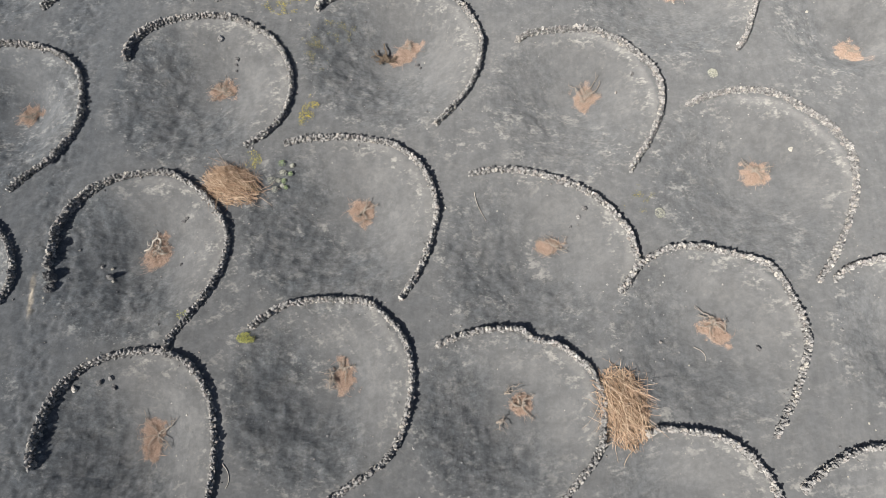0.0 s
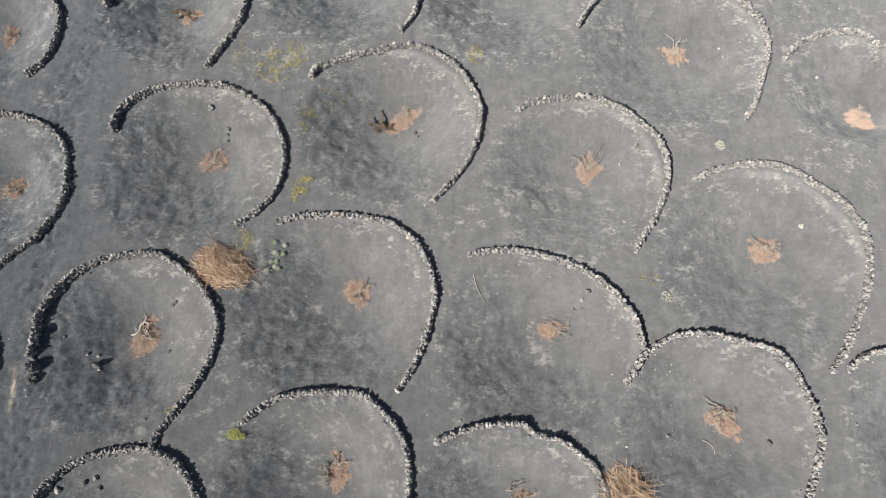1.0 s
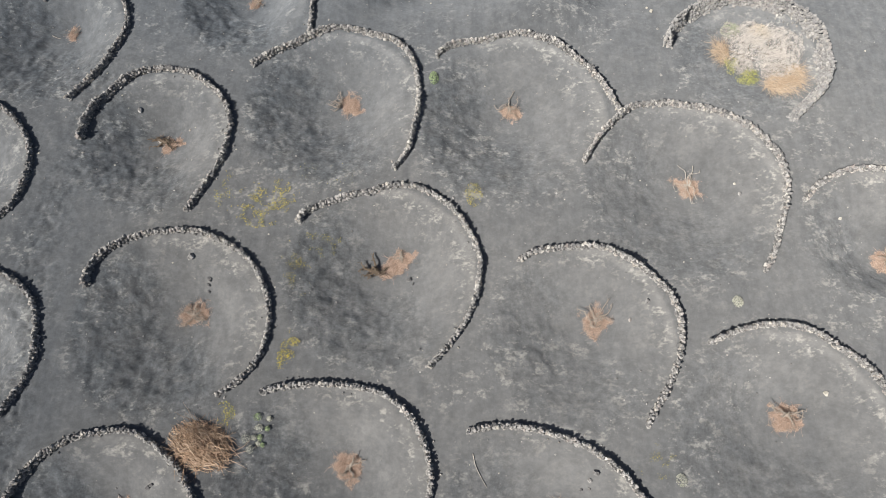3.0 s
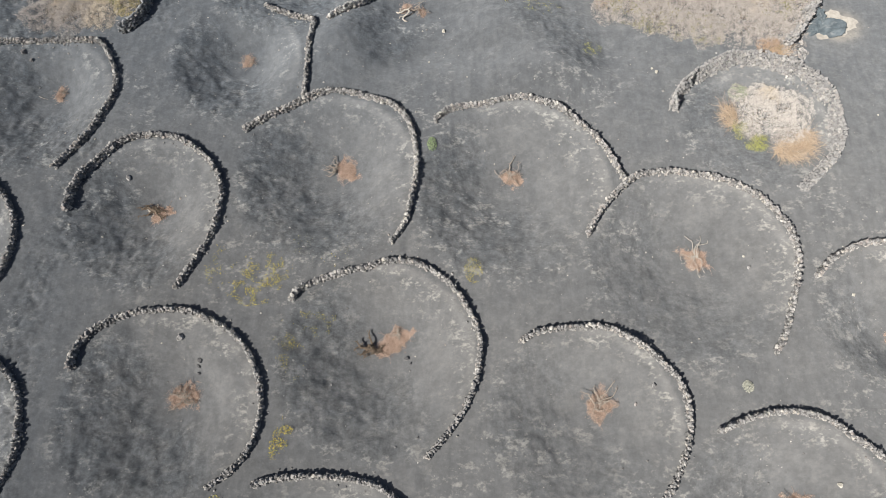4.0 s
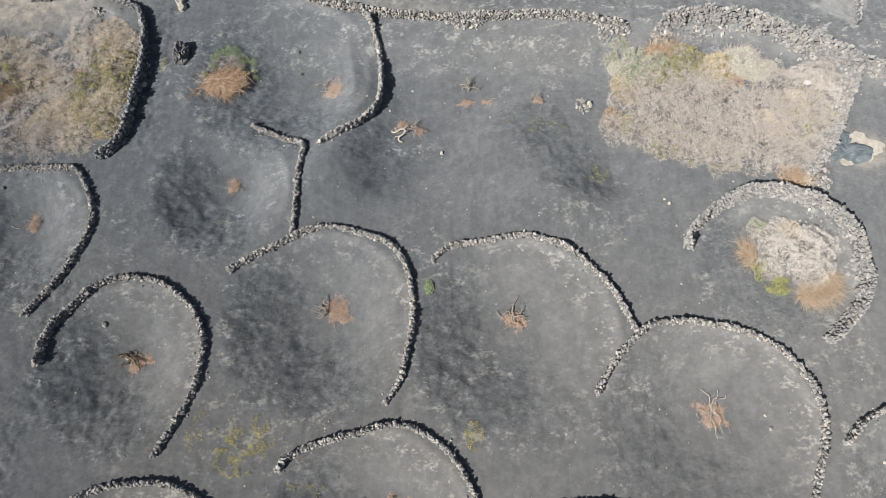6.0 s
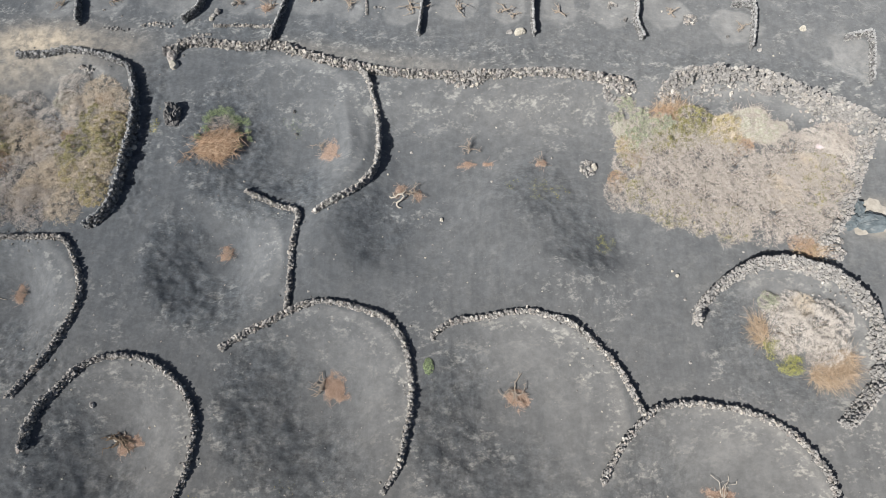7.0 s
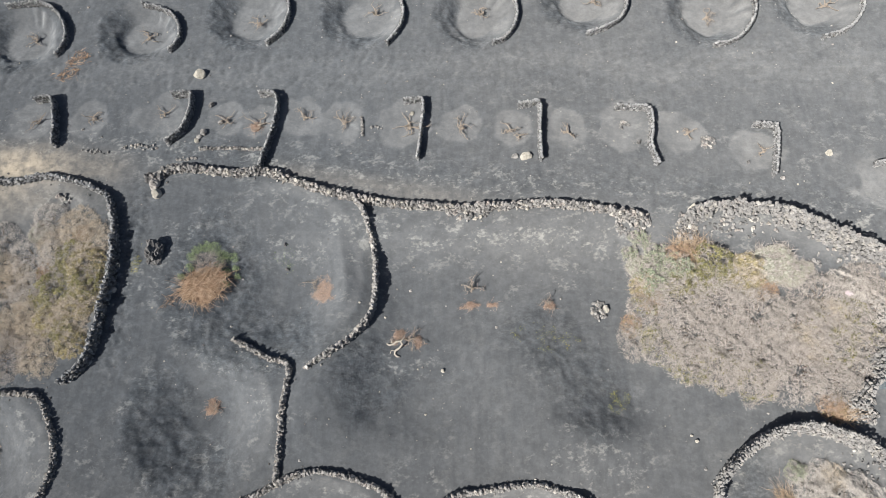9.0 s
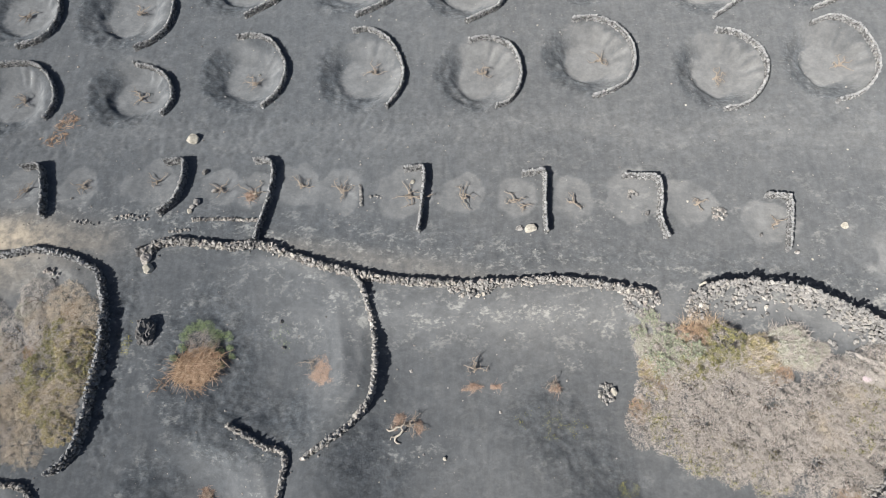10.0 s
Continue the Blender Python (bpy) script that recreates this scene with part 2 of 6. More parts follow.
hollow(7.9, -0.2, 2.9, 8.3, 0.3, 1.0)
hollow(14.6, -1.4, 3.5, 15.0, -0.9, 1.0)
hollow(9.5, 21.9, 4.0, 10.1, 22.6, 1.25)
hollow(2.7, 25.3, 4.0, 2.75, 26.3, 1.25)
hollow(-4.9, 25.9, 3.75, -4.4, 26.6, 1.25)
hollow(-9.3, 31.6, 2.9, -9.1, 32.2, 1.1)
hollow(-7.4, 37.4, 4.0, -6.0, 37.0, 1.0)
hollow(-12.2, 24.3, 3.2, -12.2, 24.7, 1.05)
hollow(-18.0, 29.6, 3.4, -17.5, 30.5, 1.1)
hollow(-18.4, 37.1, 4.7, -18.0, 37.0, 0.8)
hollow(13.1, 28.3, 3.0, 13.6, 28.4, 0.28)
hollow(16.9, 20.0, 2.8, 17.5, 19.3, 1.0)
hollow(-19.0, 8.1, 2.6, -18.8, 8.3, 1.0)
# the open field between the walls
# the small round hollows in rows
for x, y, r in ((-20.0, 49.2, 1.95), (-14.4, 49.5, 1.85), (-9.3, 50.4, 1.95), (-3.9, 50.4, 2.0), (1.4, 50.2, 1.9),
                (6.5, 51.1, 2.05), (12.3, 50.3, 2.05), (17.4, 50.8, 2.1), (-20.6, 54.2, 2.1), (-15.4, 54.1, 2.2),
                (-10.0, 55.8, 2.1), (-4.6, 55.8, 2.1), (0.8, 55.2, 2.0), (12.3, 55.4, 2.0), (17.3, 55.9, 2.1), (6.6, 56.0, 2.0)):
    hollow(x, y, r, x + 0.25, y + 0.1, 0.60, True)
# the shallow hollows between the angled walls
for x, y, r in ((-18.3, 44.6, 1.0), (-15.7, 44.7, 0.9), (-12.6, 44.9, 1.15), (-9.6, 44.6, 0.9), (-8.3, 44.6, 0.9), (-6.3, 44.8, 1.0),
                (-4.5, 44.5, 1.15), (-1.9, 44.3, 1.2), (0.7, 44.2, 1.0), (2.9, 44.0, 1.15), (5.3, 44.0, 1.0), (7.8, 44.1, 1.2),
                (10.3, 43.8, 1.1), (13.3, 42.8, 1.1), (18.2, 41.2, 1.2)):
    hollow(x, y, r, x + 0.1, y + 0.05, 0.13, True)


# drifts of dead leaves: place, half sizes, turn
LITTERS = []
for spot in (
        (-18.15, 15.85, 0.52, 0.55, 0.2),
        (-20.1, 23.45, 0.5, 0.5, 0.2),
        (-9.95, 17.0, 0.62, 0.5, -0.1),
        (-2.0, 19.15, 0.80, 0.45, 0.45),
        (5.72, 16.72, 0.55, 0.68, 0.1),
        (17.6, 19.15, 0.55, 0.66, 0.5),
        (-11.5, 9.55, 0.66, 0.62, 0.7),
        (-3.6, 11.3, 0.58, 0.66, 0.8),
        (3.95, 9.9, 0.62, 0.34, -0.1),
        (12.5, 13.1, 0.68, 0.52, 0.2),
        (-10.5, 2.4, 0.42, 0.78, 0.05),
        (-3.95, 4.6, 0.46, 0.72, 0.35),
        (2.55, 3.7, 0.42, 0.46, 0.1),
        (9.95, 6.5, 0.72, 0.44, -0.7),
        (-11.95, 24.6, 0.45, 0.55, 0.6),
        (-4.25, 26.65, 0.50, 0.55, 0.3),
        (2.8, 26.4, 0.50, 0.42, -0.5),
        (10.15, 22.6, 0.66, 0.42, -0.55),
        ):
    LITTERS.append((spot[0], spot[1], spot[2] * 1.05, spot[3] * 1.05, spot[4]))
for spot in (
        (-9.1, 32.25, 0.34, 0.30, 0.3),
        (-17.5, 30.55, 0.26, 0.46, 0.1),
        (-5.0, 36.8, 0.46, 0.58, 0.2),
        (-1.85, 34.95, 0.32, 0.36, 0.2),
        (-1.1, 34.8, 0.22, 0.34, 0.2),
        (1.05, 36.3, 0.40, 0.20, 0.0),
        (1.85, 36.3, 0.26, 0.14, 0.0),
        (4.22, 36.2, 0.26, 0.26, 0.0),
        (-8.35, 44.3, 0.24, 0.26, 0.0),
        ):
    LITTERS.append(spot)


def survey(x, y):
    """Height of the ground, how much pale dust, soft pale ash and sand lies there, and light and shade painted into its
    ash.
    """
    x, y = np.asarray(x, float), np.asarray(y, float)
    z = np.zeros(x.shape)
    dust, pale_lit, lumps = np.zeros(x.shape), np.zeros(x.shape), np.full(x.shape, 0.12)
    for k, (ex, ey, r, cx, cy, depth, small) in enumerate(HOLLOWS):
        near = np.abs(x - ex) + np.abs(y - ey) < 2.2 * r
        if not near.any():
            continue
        px, py = x[near], y[near]
        ang = np.arctan2(py - cy, px - cx)
        wob = 1 + 0.05 * (fbm(np.cos(ang) * 1.7 + k * 3.7, np.sin(ang) * 1.7, 40, 2) - 0.5) * 2
        dx, dy = px - cx, py - cy
        d = np.maximum(np.hypot(dx, dy), 1e-6)
        ox, oy = cx - ex, cy - ey
        b = (ox * dx + oy * dy) / d
        reach = -b + np.sqrt(np.maximum(b * b - (ox * ox + oy * oy) + (r * wob) ** 2, 1e-6))
        s = d / reach
        f = np.where(s < 1, 0.5 * (1 + np.cos(np.pi * np.clip(s, 0, 1))), 0)
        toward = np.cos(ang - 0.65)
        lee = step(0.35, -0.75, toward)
        drop = depth * (f * (1 - lee) + (0.55 * step(1.0, 0.14, s) + 0.45 * np.clip((1.0 - s) / 0.88, 0, 1)) * lee)
        if small and depth > 0.5:
            bowl = step(1.02, 0.42, s)
            flutes = step(0.3, 0.8, toward) * step(0.45, 0.7, s) * step(1.05, 0.9, s)
            drop = depth * bowl + 0.17 * flutes * (vnoise(ang * 5.5 + k * 5.3, s * 1.5, 81) - 0.5)
            ridge = step(-0.35, -0.9, toward) * np.exp(-((s - 0.66 - 0.07 * (fbm(ang * 2 + k, s, 83, 2) - 0.5)) / 0.075) ** 2)
            drop = drop - 0.08 * ridge
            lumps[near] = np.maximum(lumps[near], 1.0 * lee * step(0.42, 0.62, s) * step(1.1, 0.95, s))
        z[near] = np.minimum(z[near], -drop)
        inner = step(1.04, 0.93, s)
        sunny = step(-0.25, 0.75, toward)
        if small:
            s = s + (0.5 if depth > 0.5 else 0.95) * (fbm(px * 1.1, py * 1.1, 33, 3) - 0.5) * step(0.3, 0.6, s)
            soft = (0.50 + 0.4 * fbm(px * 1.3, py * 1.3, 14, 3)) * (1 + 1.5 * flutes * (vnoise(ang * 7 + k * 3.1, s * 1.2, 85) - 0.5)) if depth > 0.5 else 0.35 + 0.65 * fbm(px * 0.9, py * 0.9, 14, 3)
            # pale ash floor and streaks; the sunlit bank's brightness is painted in as well
            pale_lit[near] = np.maximum(pale_lit[near], step(1.04, 0.86, s) * (np.maximum(step(-0.5, 0.4, toward), step(0.62, 0.5, s)) if depth > 0.5 else 1.0) * soft)
        else:
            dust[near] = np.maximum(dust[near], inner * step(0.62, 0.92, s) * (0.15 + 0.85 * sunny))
            # sun-facing slope lightened in colour, adding to the light that falls on it
            pale_lit[near] = np.maximum(pale_lit[near], inner * step(-0.6, 0.7, toward) * step(0.05, 0.6, s) * 0.38)
            pale_lit[near] = np.maximum(pale_lit[near], step(1.08, 0.98, s) * step(0.80, 0.95, s) * sunny * 0.8)
            # coarse ash on the side away from the sun, darkened there as painted shade
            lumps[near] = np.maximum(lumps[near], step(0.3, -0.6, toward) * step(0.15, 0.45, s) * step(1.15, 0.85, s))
            dust[near] = np.maximum(dust[near], 0.55 * step(0.1, -0.6, toward) * np.exp(-((s - 0.98) / 0.10) ** 2))
    # the open field between the walls lies low, with two low swells across it
    field = step(-4.4, -1.6, x + 0.25 * np.abs(y - 36)) * step(9.5, 7.0, x) * step(30.4, 32.6, y) * step(40.0, 38.2, y)
    z = np.minimum(z, -0.9 * field)
    for sx, sy, high, half in ((3.5, 32.55, 1.25, 3.1), (-4.4, 32.2, 0.75, 1.6)):
        along, off = (x - sx) * 0.62 - (y - sy) * 0.78, (x - sx) * 0.78 + (y - sy) * 0.62
        bend = off + 0.10 * along ** 2 / half
        z = z + high * np.exp(-(bend / np.where(bend > 0, 3.0, 2.0)) ** 2 - (along / half) ** 4)
        # far flanks of the swells take the coarse ash and its painted shade
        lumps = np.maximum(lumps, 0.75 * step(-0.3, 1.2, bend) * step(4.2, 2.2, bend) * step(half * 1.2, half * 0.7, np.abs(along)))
    leaf = np.zeros(x.shape)
    for k, (lx, ly, rx, ry, angle) in enumerate(LITTERS):
        near = np.abs(x - lx) + np.abs(y - ly) < 2.5 * max(rx, ry)
        if not near.any():
            continue
        dx, dy = x[near] - lx, y[near] - ly
        u, v = (dx * math.cos(angle) + dy * math.sin(angle)) / rx, (dy * math.cos(angle) - dx * math.sin(angle)) / ry
        ragged = 0.55 + 0.75 * vnoise(u * 1.6 + k * 5.1, v * 1.6, 71)
        ragged = ragged * (0.7 + 0.6 * vnoise(x[near] * 7, y[near] * 7, 72))
        leaf[near] = np.maximum(leaf[near], step(1.08, 0.5, np.hypot(u, v) / ragged))
    far = step(70, 300, np.hypot(x, y - 25))
    lumps = np.maximum(lumps, 0.5 * np.exp(-((y - 42.4 + 0.1 * (x + 4)) / 1.0) ** 2) * step(-16, -10, x))
    # left hollows rougher with more painted shade, right ones with less
    lumps = lumps * (1 + 0.45 * step(-4, -12, x) - 0.45 * step(-4, 8, x) * step(31, 27, y))
    rough = fbm(x * 2.1, y * 2.1, 7, 4) - 0.5
    fine = fbm(x * 5.5, y * 5.5, 23, 2) - 0.5
    z = z + 0.28 * (fbm(x * 0.16, y * 0.16, 3, 3) - 0.5) * (1 + 20 * far) + (0.04 + 0.15 * lumps) * rough + (0.014 + 0.05 * lumps) * fine + (0.012 + 0.014 * lumps) * (fbm(x * 8.3, y * 8.3, 77, 1) - 0.5)
    # the trodden path along the outer enclosures, and the flat strips that cross the rows
    path = np.exp(-(((x + 15.6 + 0.10 * (y - 12) - 2.2 * np.exp(-((y - 27) / 5.0) ** 2)) / 0.9) ** 2)) * step(31, 26, y)
    path = path + np.exp(-((x + 12.9) / 0.7) ** 2) * step(32, 35, y) * step(43, 40, y)
    tread = fbm(x * 4.6, y * 4.6, 61, 2)
    z = z - path * 0.10 * np.clip(tread - 0.52, 0, 1) * 4
    strip = step(45.7, 46.5, y) * step(49.0, 48.0, y)
    z = z - strip * 0.07 * np.clip(fbm(x * 5.2, y * 5.2, 64, 2) - 0.56, 0, 1) * 4
    path = path + 0.3 * strip
    # soft sand: a drift by the shrubs, a scar by the path, a heap behind the long wall
    sand = np.exp(-(((x + 18.6) / 2.4) ** 2 + ((y - 42.5) / 0.8) ** 2)) + 0.55 * np.exp(-(((x + 20.5) / 4.0) ** 2 + ((y - 41.0) / 1.1) ** 2)) + 0.2 * np.exp(-(((x + 14.6) / 1.2) ** 2 + ((y - 42.3) / 0.7) ** 2))
    sand = sand + 1.2 * np.exp(-(((x + 15.55 + 0.12 * (y - 7.6)) / 0.06) ** 2 + ((y - 7.4) / 0.75) ** 4))
    sand = sand + 0.4 * np.exp(-(((x - 17.6) / 1.0) ** 2 + ((y - 33.3) / 0.85) ** 2) ** 2)
    sand = sand + 0.16 * np.exp(-((y - 41.9 + 0.18 * (x + 6)) / 0.5) ** 2) * step(-9, -6, x) * step(4, -1, x)
    dust = np.maximum(dust, 0.5 * step(0.56, 0.74, fbm(x * 0.45, y * 0.45, 90, 3)) * step(48, 38, y))
    dust = np.maximum(dust, 1.0 * np.exp(-((y - 39.1) / 1.0) ** 2) * step(-9, -6, x) * step(9.5, 7, x))
    dust = np.maximum(dust, 0.62 * np.exp(-((y - 42.0 + 0.12 * (x + 4)) / 1.0) ** 2))
    pale_lit = np.maximum(pale_lit, 0.55 * np.exp(-((y - 39.0) / 1.3) ** 2) * step(-9, -5, x) * step(10.5, 8, x))
    # right-hand ash lightened in colour in place of sunlight scattered back there
    pale_lit = np.maximum(pale_lit, 0.13 * step(-2, 9, x) * step(30, 22, y))
    # paler blown ash over the middle of the slope
    blown = np.exp(-(((x - 0.5) / 6.5) ** 2 + ((y - 14.5) / 6.0) ** 2) ** 1.5)
    pale_lit = np.maximum(pale_lit, pale_lit * 0.75 + 0.30 * blown * (0.35 + 0.9 * fbm(x * 1.3 + 0.2 * y, y * 0.45, 95, 3)))
    lumps = lumps * (1 - 0.35 * blown)
    pale_lit = np.maximum(pale_lit, 0.5 * np.exp(-((y - 47.2) / 1.1) ** 2) * vnoise(x * 0.3, y * 0.9, 5))
    ring = np.hypot(x - 13.3, y - 28.4)
    pale_lit = np.maximum(pale_lit, 0.85 * step(3.0, 2.5, ring) * step(-1.2, 0.6, 0.8 * (x - 13.3) + 0.6 * (y - 28.4)) * (0.4 + 0.6 * vnoise(x * 1.2, y * 1.2, 18)))
    pale_lit = np.maximum(pale_lit, 0.7 * np.exp(-((y - 39.4 + 0.40 * np.maximum(x - 13, 0)) / 0.6) ** 2) * step(9.5, 11.5, x))
    # sixth value: bluer ash, dimmed further left in place of weaker backscattered light
    return z, dust, pale_lit, np.clip(sand, 0, 1), np.clip(lumps + 0.6 * path, 0, 1), np.maximum(step(21, 34, y) * (0.5 + 0.5 * step(5, -7, x)), 0.5 * step(-11, -15, x)), leaf


SHEET = {}


def ground_z(x, y):
    """Height of the built ground sheet at a place."""
    xs, ys, z = SHEET["x"], SHEET["y"], SHEET["z"]
    i, j = min(max(int(np.searchsorted(xs, x)) - 1, 0), len(xs) - 2), min(max(int(np.searchsorted(ys, y)) - 1, 0), len(ys) - 2)
    u, v = (x - xs[i]) / (xs[i + 1] - xs[i]), (y - ys[j]) / (ys[j + 1] - ys[j])
    return float((z[j, i] * (1 - u) + z[j, i + 1] * u) * (1 - v) + (z[j + 1, i] * (1 - u) + z[j + 1, i + 1] * u) * v)


# ---- building blocks ----
def mesh_of(name, verts, faces, material, smooth=False):
    me = bpy.data.meshes.new(name)
    me.from_pydata([tuple(v) for v in verts], [], [tuple(f) for f in faces])
    me.materials.append(material)
    if smooth:
        me.polygons.foreach_set("use_smooth", np.ones(len(me.polygons), bool))
    me.update()
    return me


def part(name, me, parent, label=""):
    ob = new(name, me)
    ob.parent = parent
    return tagged(ob, label) if label else ob


def empty(name, x, y, z):
    ob = new(name)
    ob.empty_display_size = 0.3
    ob.matrix_world = pose(x, y, z)
    return ob


class Pile:
    """Gathers many small pieces into one mesh."""

    def __init__(self):
        self.v, self.f, self.n = [], [], 0

    def add(self, verts, faces):
        verts = np.asarray(verts, float)
        self.v.append(verts)
        self.f += [tuple(i + self.n for i in face) for face in faces]
        self.n += len(verts)

    def mesh(self, name, material, smooth=False):
        return mesh_of(name, np.concatenate(self.v) if self.v else np.zeros((0, 3)), self.f, material, smooth)


def tube(points, radii, sides=5):
    """A tapered limb along points, closed at both ends."""
    pts = np.asarray(points, float)
    verts, faces = [], []
    for i, p in enumerate(pts):
        d = pts[min(i + 1, len(pts) - 1)] - pts[max(i - 1, 0)]
        d = d / (np.linalg.norm(d) + 1e-9)
        a = np.cross(d, (0.31, 0.22, 0.93) if abs(d[2]) < 0.9 else (1, 0, 0))
        a = a / np.linalg.norm(a)
        b = np.cross(d, a)
        for k in range(sides):
            q = 2 * math.pi * k / sides
            verts.append(p + radii[i] * (math.cos(q) * a + math.sin(q) * b))
    for i in range(len(pts) - 1):
        for k in range(sides):
            m = (k + 1) % sides
            faces.append((i * sides + k, i * sides + m, (i + 1) * sides + m, (i + 1) * sides + k))
    faces.append(tuple(range(sides))[::-1])
    faces.append(tuple((len(pts) - 1) * sides + k for k in range(sides)))
    return np.array(verts), faces


def turn(rng, tilt=0.6):
    """A random turn: any heading, some tilt."""
    return np.array(Euler((rng.uniform(-tilt, tilt), rng.uniform(-tilt, tilt), rng.uniform(0, 6.283))).to_matrix())


def block_shape(seed):
    """A broken lava stone about one unit across: two angular lumps grown together."""
    rng = random.Random(500 + seed)
    va, fa = lump_shape(seed, 15)
    vb, fb = lump_shape(seed + 100, 11)
    vb = vb * rng.uniform(0.55, 0.8) + (rng.uniform(-0.32, 0.32), rng.uniform(-0.3, 0.3), rng.uniform(-0.1, 0.3))
    return np.vstack([va * 0.92, vb]), fa + [tuple(i + len(va) for i in f) for f in fb]


def lump_shape(seed, corners):
    """The hull of a few random points."""
    rng = random.Random(seed)
    bm = bmesh.new()
    squash = (rng.uniform(0.95, 1.3), rng.uniform(0.7, 1.0), rng.uniform(0.6, 0.95))
    for _ in range(corners):
        p = Vector((rng.gauss(0, 1), rng.gauss(0, 1), rng.gauss(0, 1))).normalized() * rng.uniform(0.42, 0.64)
        bm.verts.new((p.x * squash[0], p.y * squash[1], p.z * squash[2]))
    bmesh.ops.convex_hull(bm, input=list(bm.verts))
    for v in [v for v in bm.verts if not v.link_faces]:
        bm.verts.remove(v)
    bm.verts.index_update()
    verts, faces = np.array([v.co[:] for v in bm.verts]), [tuple(v.index for v in f.verts) for f in bm.faces]
    bm.free()
    return verts, faces


SHAPES = [block_shape(k) for k in range(24)]
LUMPS = [lump_shape(300 + k, 12) for k in range(24)]
STONE_MESHES = [mesh_of("stone", v, f, STONE) for v, f in SHAPES]
PALE_MESHES = [mesh_of("stone", v, f, STONE_PALE) for v, f in SHAPES]
LIGHT_MESHES = [mesh_of("stone", v, f, STONE_LIGHT) for v, f in SHAPES]
COOL_MESHES = [mesh_of("stone", v, f, STONE_COOL) for v, f in SHAPES]


def spline(points, gap):
    """Points along a smooth line through points, gap metres apart, with their headings."""
    p = np.array(points, float)
    p = np.vstack([2 * p[0] - p[1], p, 2 * p[-1] - p[-2]])
    fine = []
    for i in range(1, len(p) - 2):
        for t in np.linspace(0, 1, 24, endpoint=False):
            fine.append(0.5 * (2 * p[i] + (p[i + 1] - p[i - 1]) * t + (2 * p[i - 1] - 5 * p[i] + 4 * p[i + 1] - p[i + 2]) * t * t
                               + (3 * p[i] - p[i - 1] - 3 * p[i + 1] + p[i + 2]) * t ** 3))
    fine.append(p[-2])
    fine = np.array(fine)
    run = np.r_[0, np.cumsum(np.hypot(*np.diff(fine, axis=0).T))]
    at = np.arange(0, run[-1] + 1e-6, gap)
    xy = np.c_[np.interp(at, run, fine[:, 0]), np.interp(at, run, fine[:, 1])]
    d = np.gradient(xy, axis=0)
    return xy, np.arctan2(d[:, 1], d[:, 0]), run[-1]


WALL_COUNT = [0]


def stone_wall(label, points, height=0.31, width=0.17, size=0.137, group="curved windbreak walls", spill=0.35, uneven=0.42, loose=0.3, tint=0, batter=0.0, shift=0.0, bare=0.26):
    """A dry-stone wall along a line: lower courses as packed rubble, every stone of the crest on its own."""
    WALL_COUNT[0] += 1
    rng = random.Random(1000 + WALL_COUNT[0])
    xy, heading, length = spline(points, size * 0.76)
    if shift:
        xy = xy + shift * np.c_[-np.sin(heading), np.cos(heading)]
    zs = survey(xy[:, 0], xy[:, 1])[0]
    base = empty("dry_stone_wall", xy[0][0], xy[0][1], zs[0])
    tagged(base, label, "stone wall", group)
    inverse = Matrix.Translation((-xy[0][0], -xy[0][1], -zs[0]))
    origin = np.array((xy[0][0], xy[0][1], zs[0]))
    courses = max(1, round(height / (size * 0.62)))
    rise = height / courses
    packed = Pile()
    for c in range(courses):
        top = c == courses - 1
        w = width * (1.0 - 0.22 * c / max(1, courses - 1)) if courses > 1 else width
        lean = batter * (1.0 - c / max(1, courses - 1))   # the inner face slopes, the outer one stands
        rows = max(1 if top else 2, round((w + lean) / (size * 0.9)))
        for i in range(len(xy)):
            crest = 1.0 - uneven * 0.5 + uneven * vnoise(xy[i][0] * 1.7, xy[i][1] * 1.7, 200)
            if group == "curved windbreak walls":
                crest *= 1.0 + 0.5 * max(0.0, math.sin(heading[i]))   # built higher on the weather side
            elif tint == 1 and group == "enclosure walls":
                crest *= 1.0 - 0.5 * max(0.0, math.cos(heading[i]))   # sand has drifted against the far side
            for r in range(rows):
                if batter and r < rows - 1 and vnoise(xy[i][0] * 1.9 + r * 3.1, xy[i][1] * 1.9, 210) < bare:
                    continue
                across = ((r + 0.5) / rows - 0.5) * (w + lean) - lean / 2 if rows > 1 else 0.0
                across += rng.uniform(-loose, loose) * size
                along = rng.uniform(-loose, loose) * size + (0.5 * size if (c + r) % 2 else 0)
                h = heading[i]
                x = xy[i][0] + math.cos(h) * along - math.sin(h) * across
                y = xy[i][1] + math.sin(h) * along + math.cos(h) * across
                s = size * rng.uniform(1 - 0.9 * loose, 1 + 1.0 * loose) * (1.1 if c == 0 else 1.0) * (1.0 + 0.15 * max(0.0, math.sin(heading[i])) if group == "curved windbreak walls" else 1.0)
                z = zs[i] + (c + 0.42) * rise * crest + rng.uniform(-0.45, 0.45) * loose * size
                k = rng.randrange(len(SHAPES))
                if top:
                    if rng.random() < 0.06:
                        continue
                    ob = new("stone", (STONE_MESHES, COOL_MESHES, PALE_MESHES, LIGHT_MESHES)[tint][k])
                    ob.parent = base
                    ob.matrix_basis = inverse @ Matrix.LocRotScale((x, y, z), Euler((rng.uniform(-1.3, 1.3), rng.uniform(-1.3, 1.3), h + rng.uniform(-1.6, 1.6))), (s, s, s))
                else:
                    v, f = LUMPS[k]
                    packed.add(v @ turn(rng, 0.5).T * s + (x, y, z) - origin, f)
    for _ in range(int(length * spill * 6)):
        i = rng.randrange(len(xy))
        side = rng.choice((-1, 1)) * (width * 0.5 + abs(rng.gauss(0.05, 0.14)))
